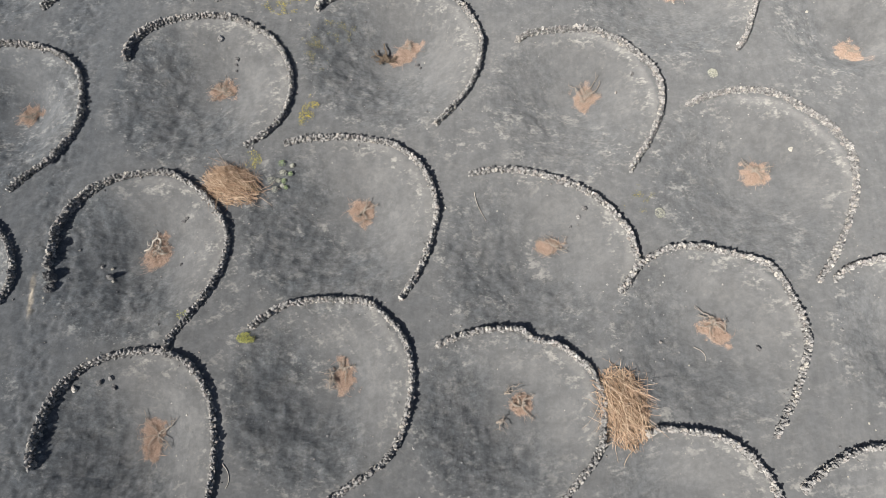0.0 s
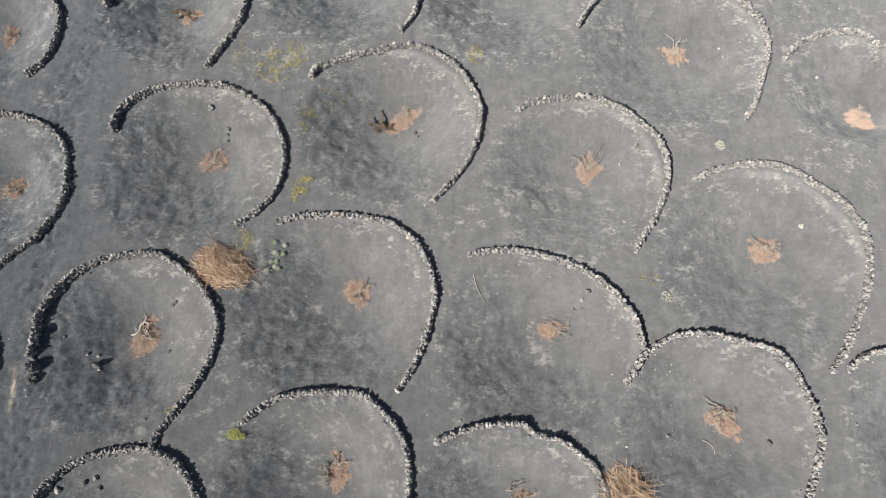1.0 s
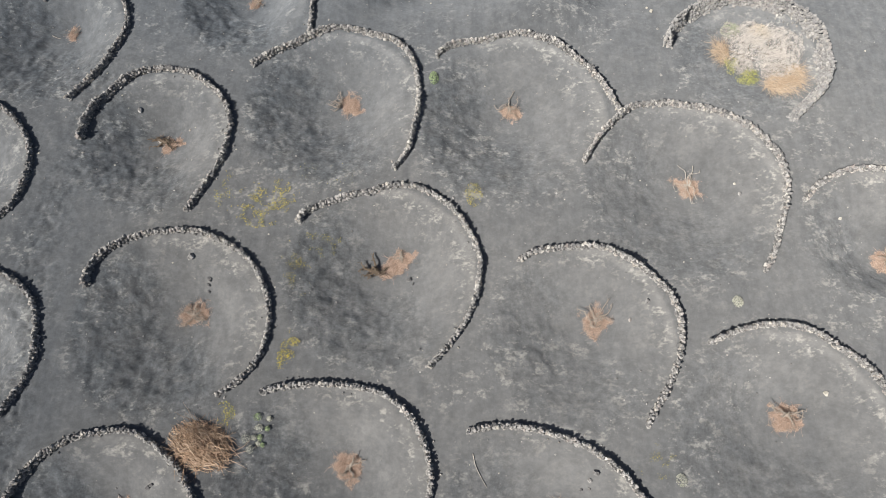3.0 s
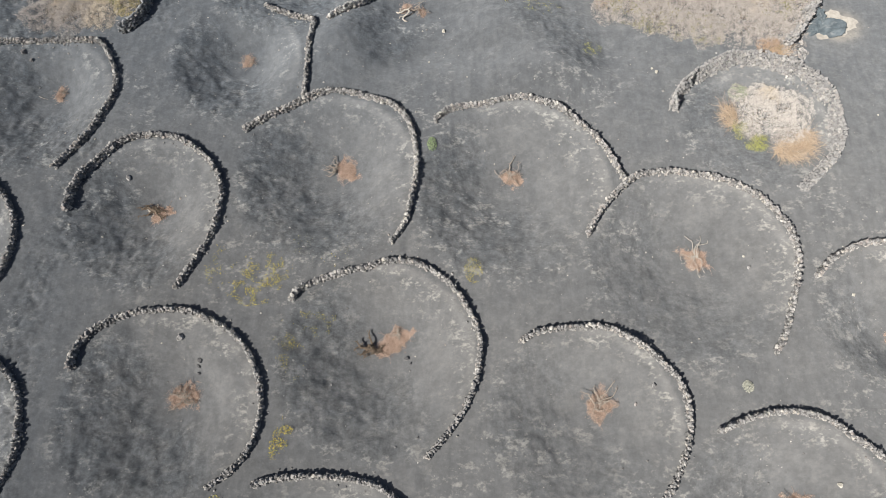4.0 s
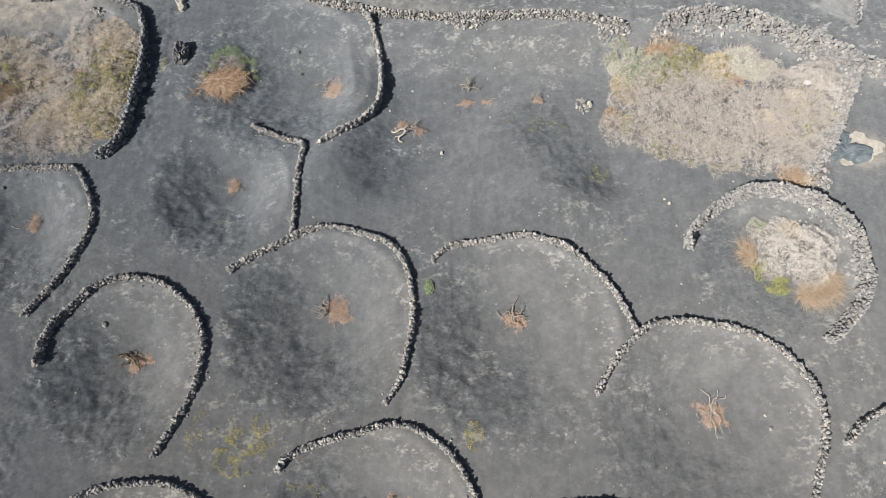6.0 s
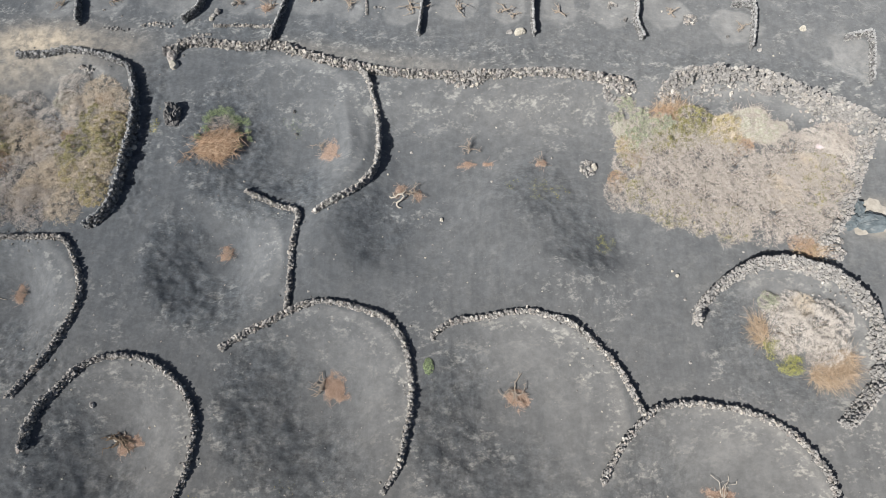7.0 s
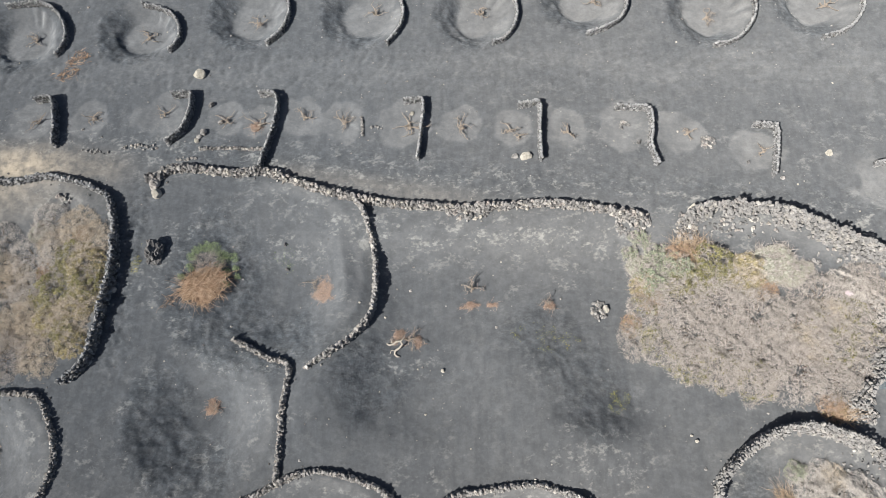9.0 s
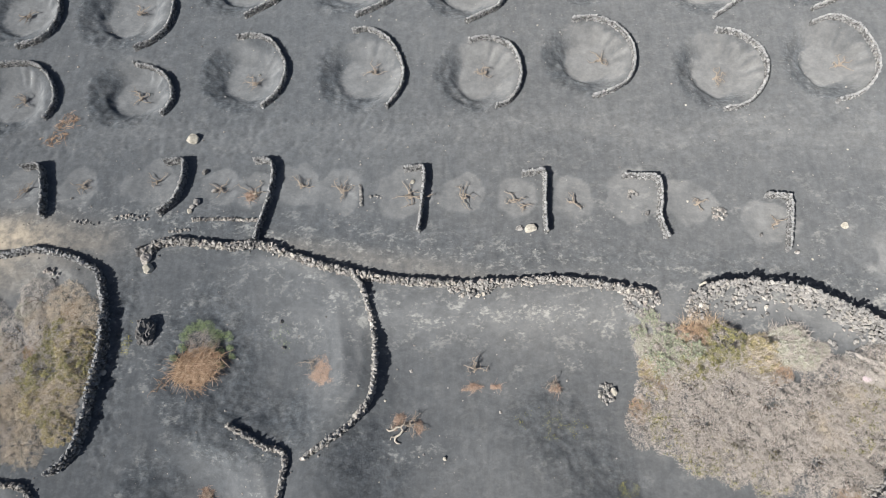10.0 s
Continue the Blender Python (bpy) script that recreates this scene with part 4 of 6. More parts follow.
# ---- shrubs ----
def shrub_parts(seed, radius, height, twigs, material, leaf=None, leaf_count=0, patchy=0.5, fine=1.0):
    """Meshes of a dry, fine-twigged dome: woody stems, twigs, leaves."""
    rng = random.Random(seed)
    stems = Pile()
    for k in range(12):
        a = 6.283 * k / 12 + rng.uniform(-0.3, 0.3)
        far = radius * rng.uniform(0.4, 0.75)
        stems.add(*tube([(0, 0, -0.15), (far * 0.4 * math.cos(a), far * 0.4 * math.sin(a), height * 0.18), (far * math.cos(a + 0.2), far * math.sin(a + 0.2), height * 0.30)],
                        [0.026, 0.016, 0.007], 5))

    # the crown is a crowd of smaller tufts, each fanning out from its own middle
    tufts = np.array([(radius * math.sqrt((k + 0.5) / 26) * math.cos(2.4 * k) + rng.gauss(0, 0.09 * radius), radius * math.sqrt((k + 0.5) / 26) * math.sin(2.4 * k) + rng.gauss(0, 0.09 * radius)) for k in range(26)])
    rise = np.array([rng.uniform(0.5, 1.35) for _ in range(26)])
    span = 0.27 * radius

    def dome(a, s):
        x, y = s * math.cos(a), s * math.sin(a)
        away = np.hypot(tufts[:, 0] - x, tufts[:, 1] - y) / span
        k = int(np.argmin(away))
        lump = rise[k] * max(0.30, 1.12 - 0.62 * away[k] ** 2)
        edge = radius * (0.78 + 0.44 * float(vnoise(math.cos(a) * 1.6 + seed, math.sin(a) * 1.6, 4)))
        return height * lump * max(0.0, 1 - (s / edge) ** 2.6), edge, tufts[k], away[k]

    twig = Pile()

    def spike(p, tip, r):
        d = tip - p
        n = math.hypot(d[0], d[1]) + 1e-9
        side = np.array((-d[1] / n, d[0] / n, 0.0)) * r
        up = np.array((0.0, 0.0, 1.6 * r))
        twig.add((p + side, p - side, p + up, tip), ((0, 2, 3), (2, 1, 3)))

    for _ in range(twigs):
        a, s = rng.uniform(0, 6.283), radius * 1.2 * math.sqrt(rng.random())
        h, edge, mid, far = dome(a, s)
        if s > edge or (far > 0.95 and rng.random() < 0.6):
            continue
        p = np.array((s * math.cos(a), s * math.sin(a), max(0.03, h * (1 - 0.45 * rng.random() ** 2))))
        out = (p[:2] - mid) / (span * (far + 0.3))
        d = np.array((0.8 * out[0] + rng.gauss(0, 0.42), 0.8 * out[1] + rng.gauss(0, 0.42), 0.35 + rng.gauss(0, 0.3)))
        d = d / np.linalg.norm(d)
        n = rng.uniform(0.09, 0.24) * fine
        r = rng.uniform(0.0028, 0.0050) * fine ** 0.3
        if rng.random() < 0.08:
            n, r = n * 1.7, r * 1.5
        bend = d + np.array((rng.gauss(0, 0.4), rng.gauss(0, 0.4), rng.gauss(0, 0.3)))
        knee = p + d * n * 0.5
        tip = knee + bend / np.linalg.norm(bend) * n * 0.6
        spike(p, knee + (tip - knee) * 0.15, r)
        spike(knee, tip, r * 0.85)
        for _k in range(3):
            f = d + np.array((rng.gauss(0, 0.7), rng.gauss(0, 0.7), rng.gauss(0, 0.5)))
            q = p + d * n * rng.uniform(0.1, 0.6)
            spike(q, q + f / np.linalg.norm(f) * n * rng.uniform(0.3, 0.7), r * 0.7)
    foliage = Pile()
    tries = 0
    while leaf and len(foliage.v) < leaf_count and tries < leaf_count * 12:
        tries += 1
        a, s = rng.uniform(0, 6.283), radius * 1.1 * math.sqrt(rng.random())
        h, edge, _mid, _far = dome(a, s)
        if s > edge or 0.5 * vnoise(s * math.cos(a) * 2.4 + seed, s * math.sin(a) * 2.4, 12) + 0.5 * vnoise(s * math.cos(a) * 7 + seed, s * math.sin(a) * 7, 13) < patchy:
            continue
        leaves(foliage, rng, s * math.cos(a), s * math.sin(a), max(0.04, h * rng.uniform(0.8, 1.1)) + 0.05, rng.uniform(0.05, 0.10), 0.8)
    out = [("woody_base", stems.mesh("woody_base", OLD_WOOD)), ("crown", twig.mesh("crown", material))]
    if foliage.v:
        out.append(("foliage", foliage.mesh("foliage", leaf)))
    return out


KINDS = {
    "grey": ("dense dry grey-beige thorny shrub, leafless", shrub_parts(301, 1.15, 0.74, 3500, TWIG_GREY)),
    "grey_b": ("dense dry grey-beige shrub with a few yellowing leaves", shrub_parts(302, 1.05, 0.70, 3300, TWIG_GREY, LEAF_OLIVE, 420, 0.58)),
    "olive": ("dry shrub with olive and yellow leaves", shrub_parts(303, 1.05, 0.74, 2200, TWIG_GREY, LEAF_OLIVE, 2500, 0.42)),
    "gold": ("dry shrub with yellow-green leaves", shrub_parts(309, 0.95, 0.70, 1900, TWIG_STRAW, LEAF_GOLD, 2000, 0.43)),
    "green": ("grey dry shrub with soft green new growth", shrub_parts(304, 0.85, 0.68, 1800, TWIG_GREY, LEAF_SAGE, 1500, 0.40)),
    "pale": ("bleached whitish dry shrub, leafless", shrub_parts(305, 1.0, 0.90, 5200, TWIG_PALE, fine=0.5)),
    "straw": ("dense straw-coloured dry shrub, leafless", shrub_parts(308, 1.1, 0.66, 3800, TWIG_STRAW)),
    "tan": ("tan and rust-coloured dry shrub", shrub_parts(306, 0.9, 0.58, 2700, TWIG_TAN, LEAF_OLIVE, 160, 0.6)),
    "silver": ("silvery green low shrub", shrub_parts(307, 0.55, 0.26, 2200, TWIG_GREY, LEAF_GREY, 2600, 0.12)),
}
SHRUB_NUMBER = [0]


def shrub(kind, x, y, size=1.0, spin=None, group="dry shrub thicket", lift=1.0):
    SHRUB_NUMBER[0] += 1
    rng = random.Random(4000 + SHRUB_NUMBER[0])
    label, pieces = KINDS[kind]
    base = new("shrub")
    base.matrix_world = pose(x, y, ground_z(x, y) - 0.03, 0, 0, rng.uniform(0, 360) if spin is None else spin) @ Matrix.Diagonal((size, size, size * lift * rng.uniform(0.85, 1.15), 1))
    tagged(base, label, "shrub", group)
    for name, me in pieces:
        tagged(part(name, me, base), kind="stuff")


# thicket inside the tall-walled enclosure
for kind, x, y, s in (("straw", -15.20, 39.6, 0.85), ("pale", -16.50, 39.8, 0.9), ("straw", -14.55, 38.9, 0.8), ("pale", -15.90, 38.5, 0.95), ("gold", -14.60, 37.7, 1.0), ("olive", -14.35, 37.1, 0.8),
                      ("pale", -17.30, 38.4, 1.0), ("gold", -14.50, 36.4, 0.85), ("olive", -15.80, 36.9, 1.05), ("pale", -17.10, 36.9, 0.9), ("straw", -14.80, 35.6, 0.85),
                      ("gold", -15.70, 35.6, 0.9), ("straw", -17.40, 35.3, 1.0), ("gold", -14.70, 34.6, 0.7), ("straw", -15.80, 34.1, 0.85), ("grey", -17.00, 34.0, 0.95),
                      ("straw", -18.80, 37.6, 1.1), ("pale", -18.90, 35.8, 1.05), ("pale", -18.70, 39.2, 0.9), ("olive", -20.2, 37.4, 1.1), ("tan", -19.9, 36.4, 1.0), ("grey", -18.60, 34.2, 1.0), ("straw", -20.20, 38.8, 1.1), ("olive", -15.2, 38.4, 0.8), ("olive", -14.9, 35.0, 0.6), ("tan", -16.4, 37.6, 0.6), ("tan", -15.0, 39.2, 0.5),
                      ("pale", -18.0, 36.6, 0.7), ("olive", -15.6, 37.6, 0.7), ("silver", -16.9, 39.4, 1.1), ("straw", -16.3, 38.9, 0.75), ("straw", -16.6, 36.0, 0.85), ("straw", -16.4, 35.0, 0.75), ("straw", -17.9, 37.5, 0.8), ("pale", -19.3, 38.4, 0.8), ("straw", -17.8, 34.7, 0.8)):
    shrub(kind, x, y, s, lift=0.72)
# large thicket beside the long wall
for kind, x, y, s in (("grey", 7.6, 34.8, 0.7), ("tan", 7.5, 35.4, 0.55), ("grey_b", 8.55, 34.4, 0.9), ("grey_b", 8.2, 35.8, 0.95), ("green", 8.4, 37.2, 1.0), ("grey", 9.3, 36.3, 1.0), ("tan", 9.6, 38.0, 0.75),
                      ("olive", 10.6, 37.7, 0.95), ("grey", 9.6, 34.9, 1.1), ("grey", 10.8, 36.2, 1.15), ("grey_b", 9.4, 33.85, 0.85), ("grey", 10.7, 34.3, 1.15), ("grey_b", 10.4, 33.35, 0.8),
                      ("gold", 11.9, 37.3, 0.9), ("grey", 12.1, 35.6, 1.2), ("grey", 11.9, 33.9, 1.15), ("grey_b", 11.7, 33.0, 0.8), ("tan", 12.6, 36.7, 0.6), ("grey", 13.4, 35.0, 1.15),
                      ("grey", 13.3, 33.5, 1.15), ("silver", 13.2, 37.6, 1.55), ("silver", 13.7, 37.3, 1.2), ("grey", 14.6, 36.2, 1.1), ("grey_b", 14.6, 34.6, 1.1), ("grey", 14.4, 33.0, 0.95), ("pale", 15.7, 36.6, 0.85),
                      ("grey_b", 15.6, 35.3, 0.95), ("green", 7.7, 38.4, 0.5), ("pale", 16.6, 35.9, 0.75), ("grey_b", 16.1, 34.5, 0.8), ("grey", 15.4, 33.3, 0.75), ("grey", 16.8, 36.6, 0.6), ("straw", 13.9, 34.4, 0.8), ("straw", 14.9, 35.4, 0.8), ("green", 8.6, 38.2, 0.7), ("tan", 14.3, 32.1, 0.6), ("grey", 16.4, 37.0, 0.7), ("green", 9.3, 37.4, 0.9), ("tan", 8.3, 36.3, 0.6), ("olive", 9.6, 36.9, 0.8), ("silver", 8.0, 37.8, 1.0),
                      ("silver", 14.4, 37.5, 0.6), ("olive", 10.2, 37.2, 0.8), ("grey", 11.2, 36.9, 0.8), ("gold", 12.3, 37.7, 0.6), ("green", 8.0, 39.0, 0.55), ("gold", 8.1, 37.0, 0.7)):
    shrub(kind, x, y, s)
# bleached shrubs in the round enclosure
for kind, x, y, s in (("pale", 13.0, 29.4, 0.7), ("straw", 13.9, 29.7, 0.5), ("grey", 12.9, 28.0, 0.45), ("pale", 13.5, 29.9, 0.45), ("pale", 14.0, 28.8, 1.0), ("pale", 13.2, 28.6, 0.9), ("pale", 14.8, 29.0, 0.85), ("pale", 14.5, 28.0, 0.8),
                      ("green", 12.6, 29.85, 0.5), ("grey", 14.2, 27.6, 0.5)):
    shrub(kind, x, y, s, group="bleached shrubs in the round enclosure")
shrub("grey", -9.75, 37.9, 0.6, group="bush with canes")


# ---- low green plants ----
def leafy(name, x, y, rx, ry, height, count, material, seed, label, category, size=(0.04, 0.09), angle=0.0, sparse=0.0, kind="", flowers=0):
    """A low cushion or a loose patch of small leaves, with or without yellow flowers."""
    rng = random.Random(seed)
    base = empty(name, x, y, ground_z(x, y))
    tagged(base, label, category, kind=kind)
    z0 = ground_z(x, y)
    green, yellow, made, tries = Pile(), Pile(), 0, 0
    count = int(count * (1.5 if sparse else 1.3))
    while made < count and tries < count * 25:
        tries += 1
        a, r = rng.uniform(0, 6.283), math.sqrt(rng.random())
        u, v = rx * r * math.cos(a), ry * r * math.sin(a)
        px, py = u * math.cos(angle) - v * math.sin(angle), u * math.sin(angle) + v * math.cos(angle)
        if sparse and vnoise((x + px) * 4.2, (y + py) * 4.2, 31 + seed) * 0.7 + 0.3 * rng.random() < sparse + 0.2 * r:
            continue
        top = height * (1 - r * r) if not sparse else height * rng.random()
        z = ground_z(x + px, y + py) - z0 + 0.02 + top * rng.uniform(0.5, 1)
        made += 1
        bloom = rng.random() < flowers
        leaves(yellow if bloom else green, rng, px, py, z + (0.03 if bloom else 0), rng.uniform(*size) * (0.62 if sparse else 0.9), 0.7)
    if green.v:
        tagged(part("leaves", green.mesh("leaves", material), base), kind="stuff")
    if yellow.v:
        tagged(part("flowers", yellow.mesh("flowers", FLOWER), base, "small yellow flowers"), kind="stuff")
    return base


leafy("lime_bush", -7.33, 5.86, 0.36, 0.20, 0.22, 520, LEAF_LIME, 401, "bright lime-green cushion plant by a wall end", "plant", sparse=0.22)
leafy("lime_bush", 13.05, 27.35, 0.55, 0.40, 0.35, 700, LEAF_LIME, 402, "lime-green leafy growth below a bleached shrub", "plant", sparse=0.28)
leafy("weed_patch", 12.45, 28.0, 0.35, 0.55, 0.3, 300, LEAF_LIME, 403, "thin yellow-green weeds beside a bleached shrub", "weeds", sparse=0.35)
WEED = "loose patch of small yellow-flowering weeds on ash"
leafy("weed_patch", -7.3, 21.4, 1.3, 1.1, 0.08, 620, LEAF_LIME, 404, WEED, "weeds", (0.04, 0.09), 0.3, 0.45, "stuff", 0.6)
leafy("weed_patch", -8.9, 21.9, 0.5, 0.9, 0.06, 110, LEAF_LIME, 405, WEED, "weeds", (0.04, 0.08), 0.1, 0.45, "stuff", 0.5)
leafy("weed_patch", 1.09, 21.74, 0.36, 0.55, 0.07, 260, LEAF_LIME, 406, WEED, "weeds", (0.03, 0.07), 0, 0.3, "stuff", 0.65)
leafy("weed_patch", -5.85, 15.5, 0.35, 0.85, 0.08, 260, LEAF_LIME, 407, WEED, "weeds", (0.04, 0.09), -0.3, 0.35, "stuff", 0.65)
leafy("weed_patch", -5.9, 18.6, 0.6, 1.2, 0.08, 180, LEAF_OLIVE, 408, "thin olive weeds on ash", "weeds", (0.04, 0.08), 0.2, 0.5, "stuff", 0.35)
leafy("weed_patch", -4.9, 19.9, 0.7, 0.7, 0.07, 150, LEAF_OLIVE, 409, "thin olive weeds on ash", "weeds", (0.04, 0.08), 0.2, 0.5, "stuff", 0.15)
leafy("weed_patch", 6.6, 32.35, 0.55, 0.45, 0.10, 190, LEAF_LIME, 410, "small yellow-green weeds on ash", "weeds", (0.03, 0.06), 0.3, 0.46, "stuff", 0.1)
leafy("weed_patch", 7.3, 11.5, 0.7, 0.6, 0.06, 130, LEAF_OLIVE, 411, "thin olive weeds on ash", "weeds", (0.04, 0.07), 0.4, 0.5, "stuff", 0.1)
leafy("weed_patch", 8.1, 10.9, 0.2, 0.22, 0.10, 130, LEAF_GREY, 412, "small pale green plant on ash", "plant", (0.04, 0.08))
leafy("weed_patch", 10.95, 17.25, 0.20, 0.22, 0.14, 190, LEAF_GREY, 413, "small pale green cushion plant on ash", "plant", (0.05, 0.09))
leafy("weed_patch", -0.57, 27.35, 0.2, 0.32, 0.16, 200, LEAF_GREEN, 414, "small green plant near a wall", "plant", (0.05, 0.09))
leafy("weed_patch", 4.0, 34.75, 1.5, 0.6, 0.05, 150, LEAF_LIME, 415, "scattered small yellow-green seedlings", "weeds", (0.035, 0.065), -0.25, 0.42, "stuff", 0.12)
leafy("weed_patch", -7.9, 13.1, 0.35, 0.45, 0.12, 170, LEAF_LIME, 416, "yellow-green weeds beside a cane heap", "weeds", (0.04, 0.08), 0.4, 0.3, "stuff", 0.4)
leafy("weed_patch", -9.7, 6.75, 0.22, 0.3, 0.35, 90, LEAF_LIME, 417, "yellow-green weeds growing in a stone wall", "weeds", (0.05, 0.09), 0.3, 0.3)
leafy("weed_patch", -6.7, 38.3, 0.5, 0.9, 0.06, 70, LEAF_GREEN, 418, "thin green seedlings on ash", "weeds", (0.04, 0.08), 0.3, 0.5, "stuff")
leafy("weed_patch", -12.6, 38.0, 0.2, 0.9, 0.06, 90, LEAF_LIME, 419, "thin green weeds beside a boulder", "weeds", (0.04, 0.08), 0.0, 0.4, "stuff", 0.2)
leafy("weed_patch", -5.2, 22.6, 1.6, 0.9, 0.05, 60, LEAF_OLIVE, 420, "scattered small weeds on ash", "weeds", (0.03, 0.07), 0.0, 0.5, "stuff", 0.2)

# grey-green succulent rosettes
for k, (x, y, s) in enumerate(((-6.75, 13.0, 0.17), (-6.7, 12.62, 0.17), (-6.35, 12.95, 0.12), (-6.4, 12.6, 0.11), (-7.1, 12.25, 0.22), (-6.85, 12.3, 0.13),
                               (-6.65, 12.3, 0.13), (-6.7, 12.1, 0.12), (-6.95, 11.9, 0.17), (-6.55, 12.05, 0.1))):
    rng = random.Random(440 + k)
    rosette = Pile()
    for n in range(46):
        a, r = n * 2.4, 0.85 * s * math.sqrt(n / 46) * rng.uniform(0.8, 1.15)
        leaves(rosette, rng, r * math.cos(a), r * math.sin(a), 0.03 + 0.08 * (1 - n / 46) + rng.uniform(0, 0.03), 0.06, 0.8)
    ob = new("rosette_plant", rosette.mesh("rosette_plant", LEAF_GREY if k % 3 else LEAF_GREEN))
    ob.matrix_world = pose(x, y, ground_z(x, y))
    tagged(ob, "grey-green succulent rosette on bare ash", "plant", "succulent rosettes")

# green plants round the grey bush
for k, (x, y, s) in enumerate(((-10.3, 38.6, 0.20), (-9.9, 38.85, 0.24), (-9.45, 38.75, 0.28), (-9.05, 38.5, 0.26), (-9.05, 38.05, 0.28), (-8.85, 37.6, 0.22), (-10.5, 38.25, 0.2),
                               (-8.5, 38.35, 0.22), (-8.35, 37.8, 0.14), (-8.25, 37.4, 0.13), (-10.55, 37.7, 0.18), (-8.75, 36.95, 0.16), (-10.9, 37.2, 0.14))):
    leafy("green_plant", -9.75 + 0.8 * (x + 9.75), 37.9 + 0.8 * (y - 37.9), s, s, 0.22, int(900 * s), LEAF_GREEN, 460 + k, "leafy green plant round a dry bush", "plant", (0.04, 0.09), 0.0, 0.2)


# ---- dry orange grass round the bleached shrubs ----
def dry_grass(x, y, rx, ry, seed, count, lay, label):
    rng = random.Random(seed)
    z0 = ground_z(x, y)

    def place():
        a, r = rng.uniform(0, 6.283), math.sqrt(rng.random())
        return (rx * r * math.cos(a), ry * r * math.sin(a), 0.03 + 0.25 * rng.random() * (1 - r))

    def heading():
        w = lay + rng.gauss(0, 1.0)
        return (math.cos(w), math.sin(w), rng.uniform(0.0, 0.45))

    pile = strands(count, rng, place, heading, (0.25, 0.8), (0.0035, 0.0075), 3, 3, 0.34, 0.06)
    ob = new("dry_grass", pile.mesh("dry_grass", GRASS_DRY))
    ob.matrix_world = pose(x, y, z0)
    tagged(ob, label, "dry grass", "dry grass round the shrubs", "stuff")


dry_grass(14.35, 27.0, 0.75, 0.45, 501, 780, -0.9, "orange-tan dry grass lying below bleached shrubs")
dry_grass(15.0, 27.5, 0.35, 0.5, 502, 390, -1.2, "orange-tan dry grass lying below bleached shrubs")
dry_grass(12.15, 28.7, 0.35, 0.6, 503, 390, 2.6, "yellow-orange dry grass beside bleached shrubs")
dry_grass(14.7, 31.8, 0.45, 0.3, 504, 240, 1.2, "rust-coloured dry grass at a thicket edge")
dry_grass(8.3, 36.6, 0.6, 0.8, 505, 360, 2.2, "rust-coloured dry grass at a thicket edge")
dry_grass(9.9, 38.4, 0.8, 0.35, 506, 360, 1.4, "orange-tan dry grass at a thicket edge")


# ---- loose rocks ----
def boulder(name, x, y, sx, sy, sz, seed, material, label, spin=0.0, sink=0.25):
    rng = random.Random(seed)
    cuts = [Vector((rng.gauss(0, 1), rng.gauss(0, 1), rng.gauss(0.2, 0.8))).normalized() for _ in range(7)]
    bm = bmesh.new()
    bmesh.ops.create_icosphere(bm, subdivisions=3, radius=1.0)
    for v in bm.verts:
        p = v.co.normalized()
        n = 1 + 0.30 * noise.noise(p * 1.3 + Vector((seed, 0, 0))) + 0.16 * noise.noise(p * 3.1 + Vector((0, seed, 0))) + 0.06 * noise.noise(p * 8 + Vector((0, 0, seed)))
        q = p * n
        for cut in cuts:
            over = q.dot(cut) - (0.66 if sx < 0.2 else 0.8)
            if over > 0:
                q -= cut * over * 0.92
        v.co = Vector((q.x * sx, q.y * sy, q.z * sz))
    me = bpy.data.meshes.new(name)
    bm.to_mesh(me)
    bm.free()
    me.materials.append(material)
    ob = new(name, me)
    ob.matrix_world = pose(x, y, ground_z(x, y) + sz * (1 - sink) * 0.6, 0, 0, spin)
    return tagged(ob, label, "rock", "loose rocks")


def jagged_boulder(x, y, sx, sy, sz, seed, label):
    """One broken lava block, all corners and clefts."""
    bm = bmesh.new()
    bmesh.ops.create_icosphere(bm, subdivisions=4, radius=1.0)
    rng = random.Random(seed)
    cuts = [(Vector((rng.gauss(0, 1), rng.gauss(0, 1), rng.gauss(0.3, 0.7))).normalized(), rng.uniform(0.72, 0.95)) for _ in range(9)]
    for v in bm.verts:
        p = v.co.normalized()
        q = p * (1 + 0.45 * noise.noise(p * 1.5 + Vector((seed, 0, 0))) - 0.30 * abs(noise.noise(p * 3.2 + Vector((0, seed, 0)))))
        for cut, deep in cuts:
            over = q.dot(cut) - deep
            if over > 0:
                q -= cut * over
        q = q * (1 - 0.34 * abs(noise.noise(p * 4.5 + Vector((seed, 0, seed)))) + 0.16 * noise.noise(p * 9 + Vector((0, 0, seed))))
        v.co = Vector((q.x * sx, q.y * sy, max(q.z, -0.3) * sz))
    me = bpy.data.meshes.new("boulder")
    bm.to_mesh(me)
    bm.free()
    me.materials.append(DARK_ROCK)
    ob = new("boulder", me)
    ob.matrix_world = pose(x, y, ground_z(x, y) + 0.2 * sz)
    tagged(ob, label, "rock", "loose rocks")


jagged_boulder(-11.85, 38.35, 0.44, 0.66, 0.56, 13, "dark jagged lava boulder on ash")
jagged_boulder(-12.6, 41.75, 0.27, 0.30, 0.34, 12, "dark broken rock at a wall end")
boulder("boulder", -13.35, 37.1, 0.13, 0.2, 0.14, 5.2, DARK_ROCK, "dark lava rock below a wall", 0)
boulder("boulder", -13.3, 36.8, 0.12, 0.14, 0.12, 6.2, STONE, "grey lava rock below a wall", 40)
boulder("pale_rock", -11.15, 47.0, 0.25, 0.23, 0.26, 7.7, PALE_ROCK, "pale rounded rock on grey ash", 30)
boulder("pale_rock", 16.36, 42.67, 0.15, 0.14, 0.12, 8.4, PALE_ROCK, "pale rounded rock on grey ash", 0)
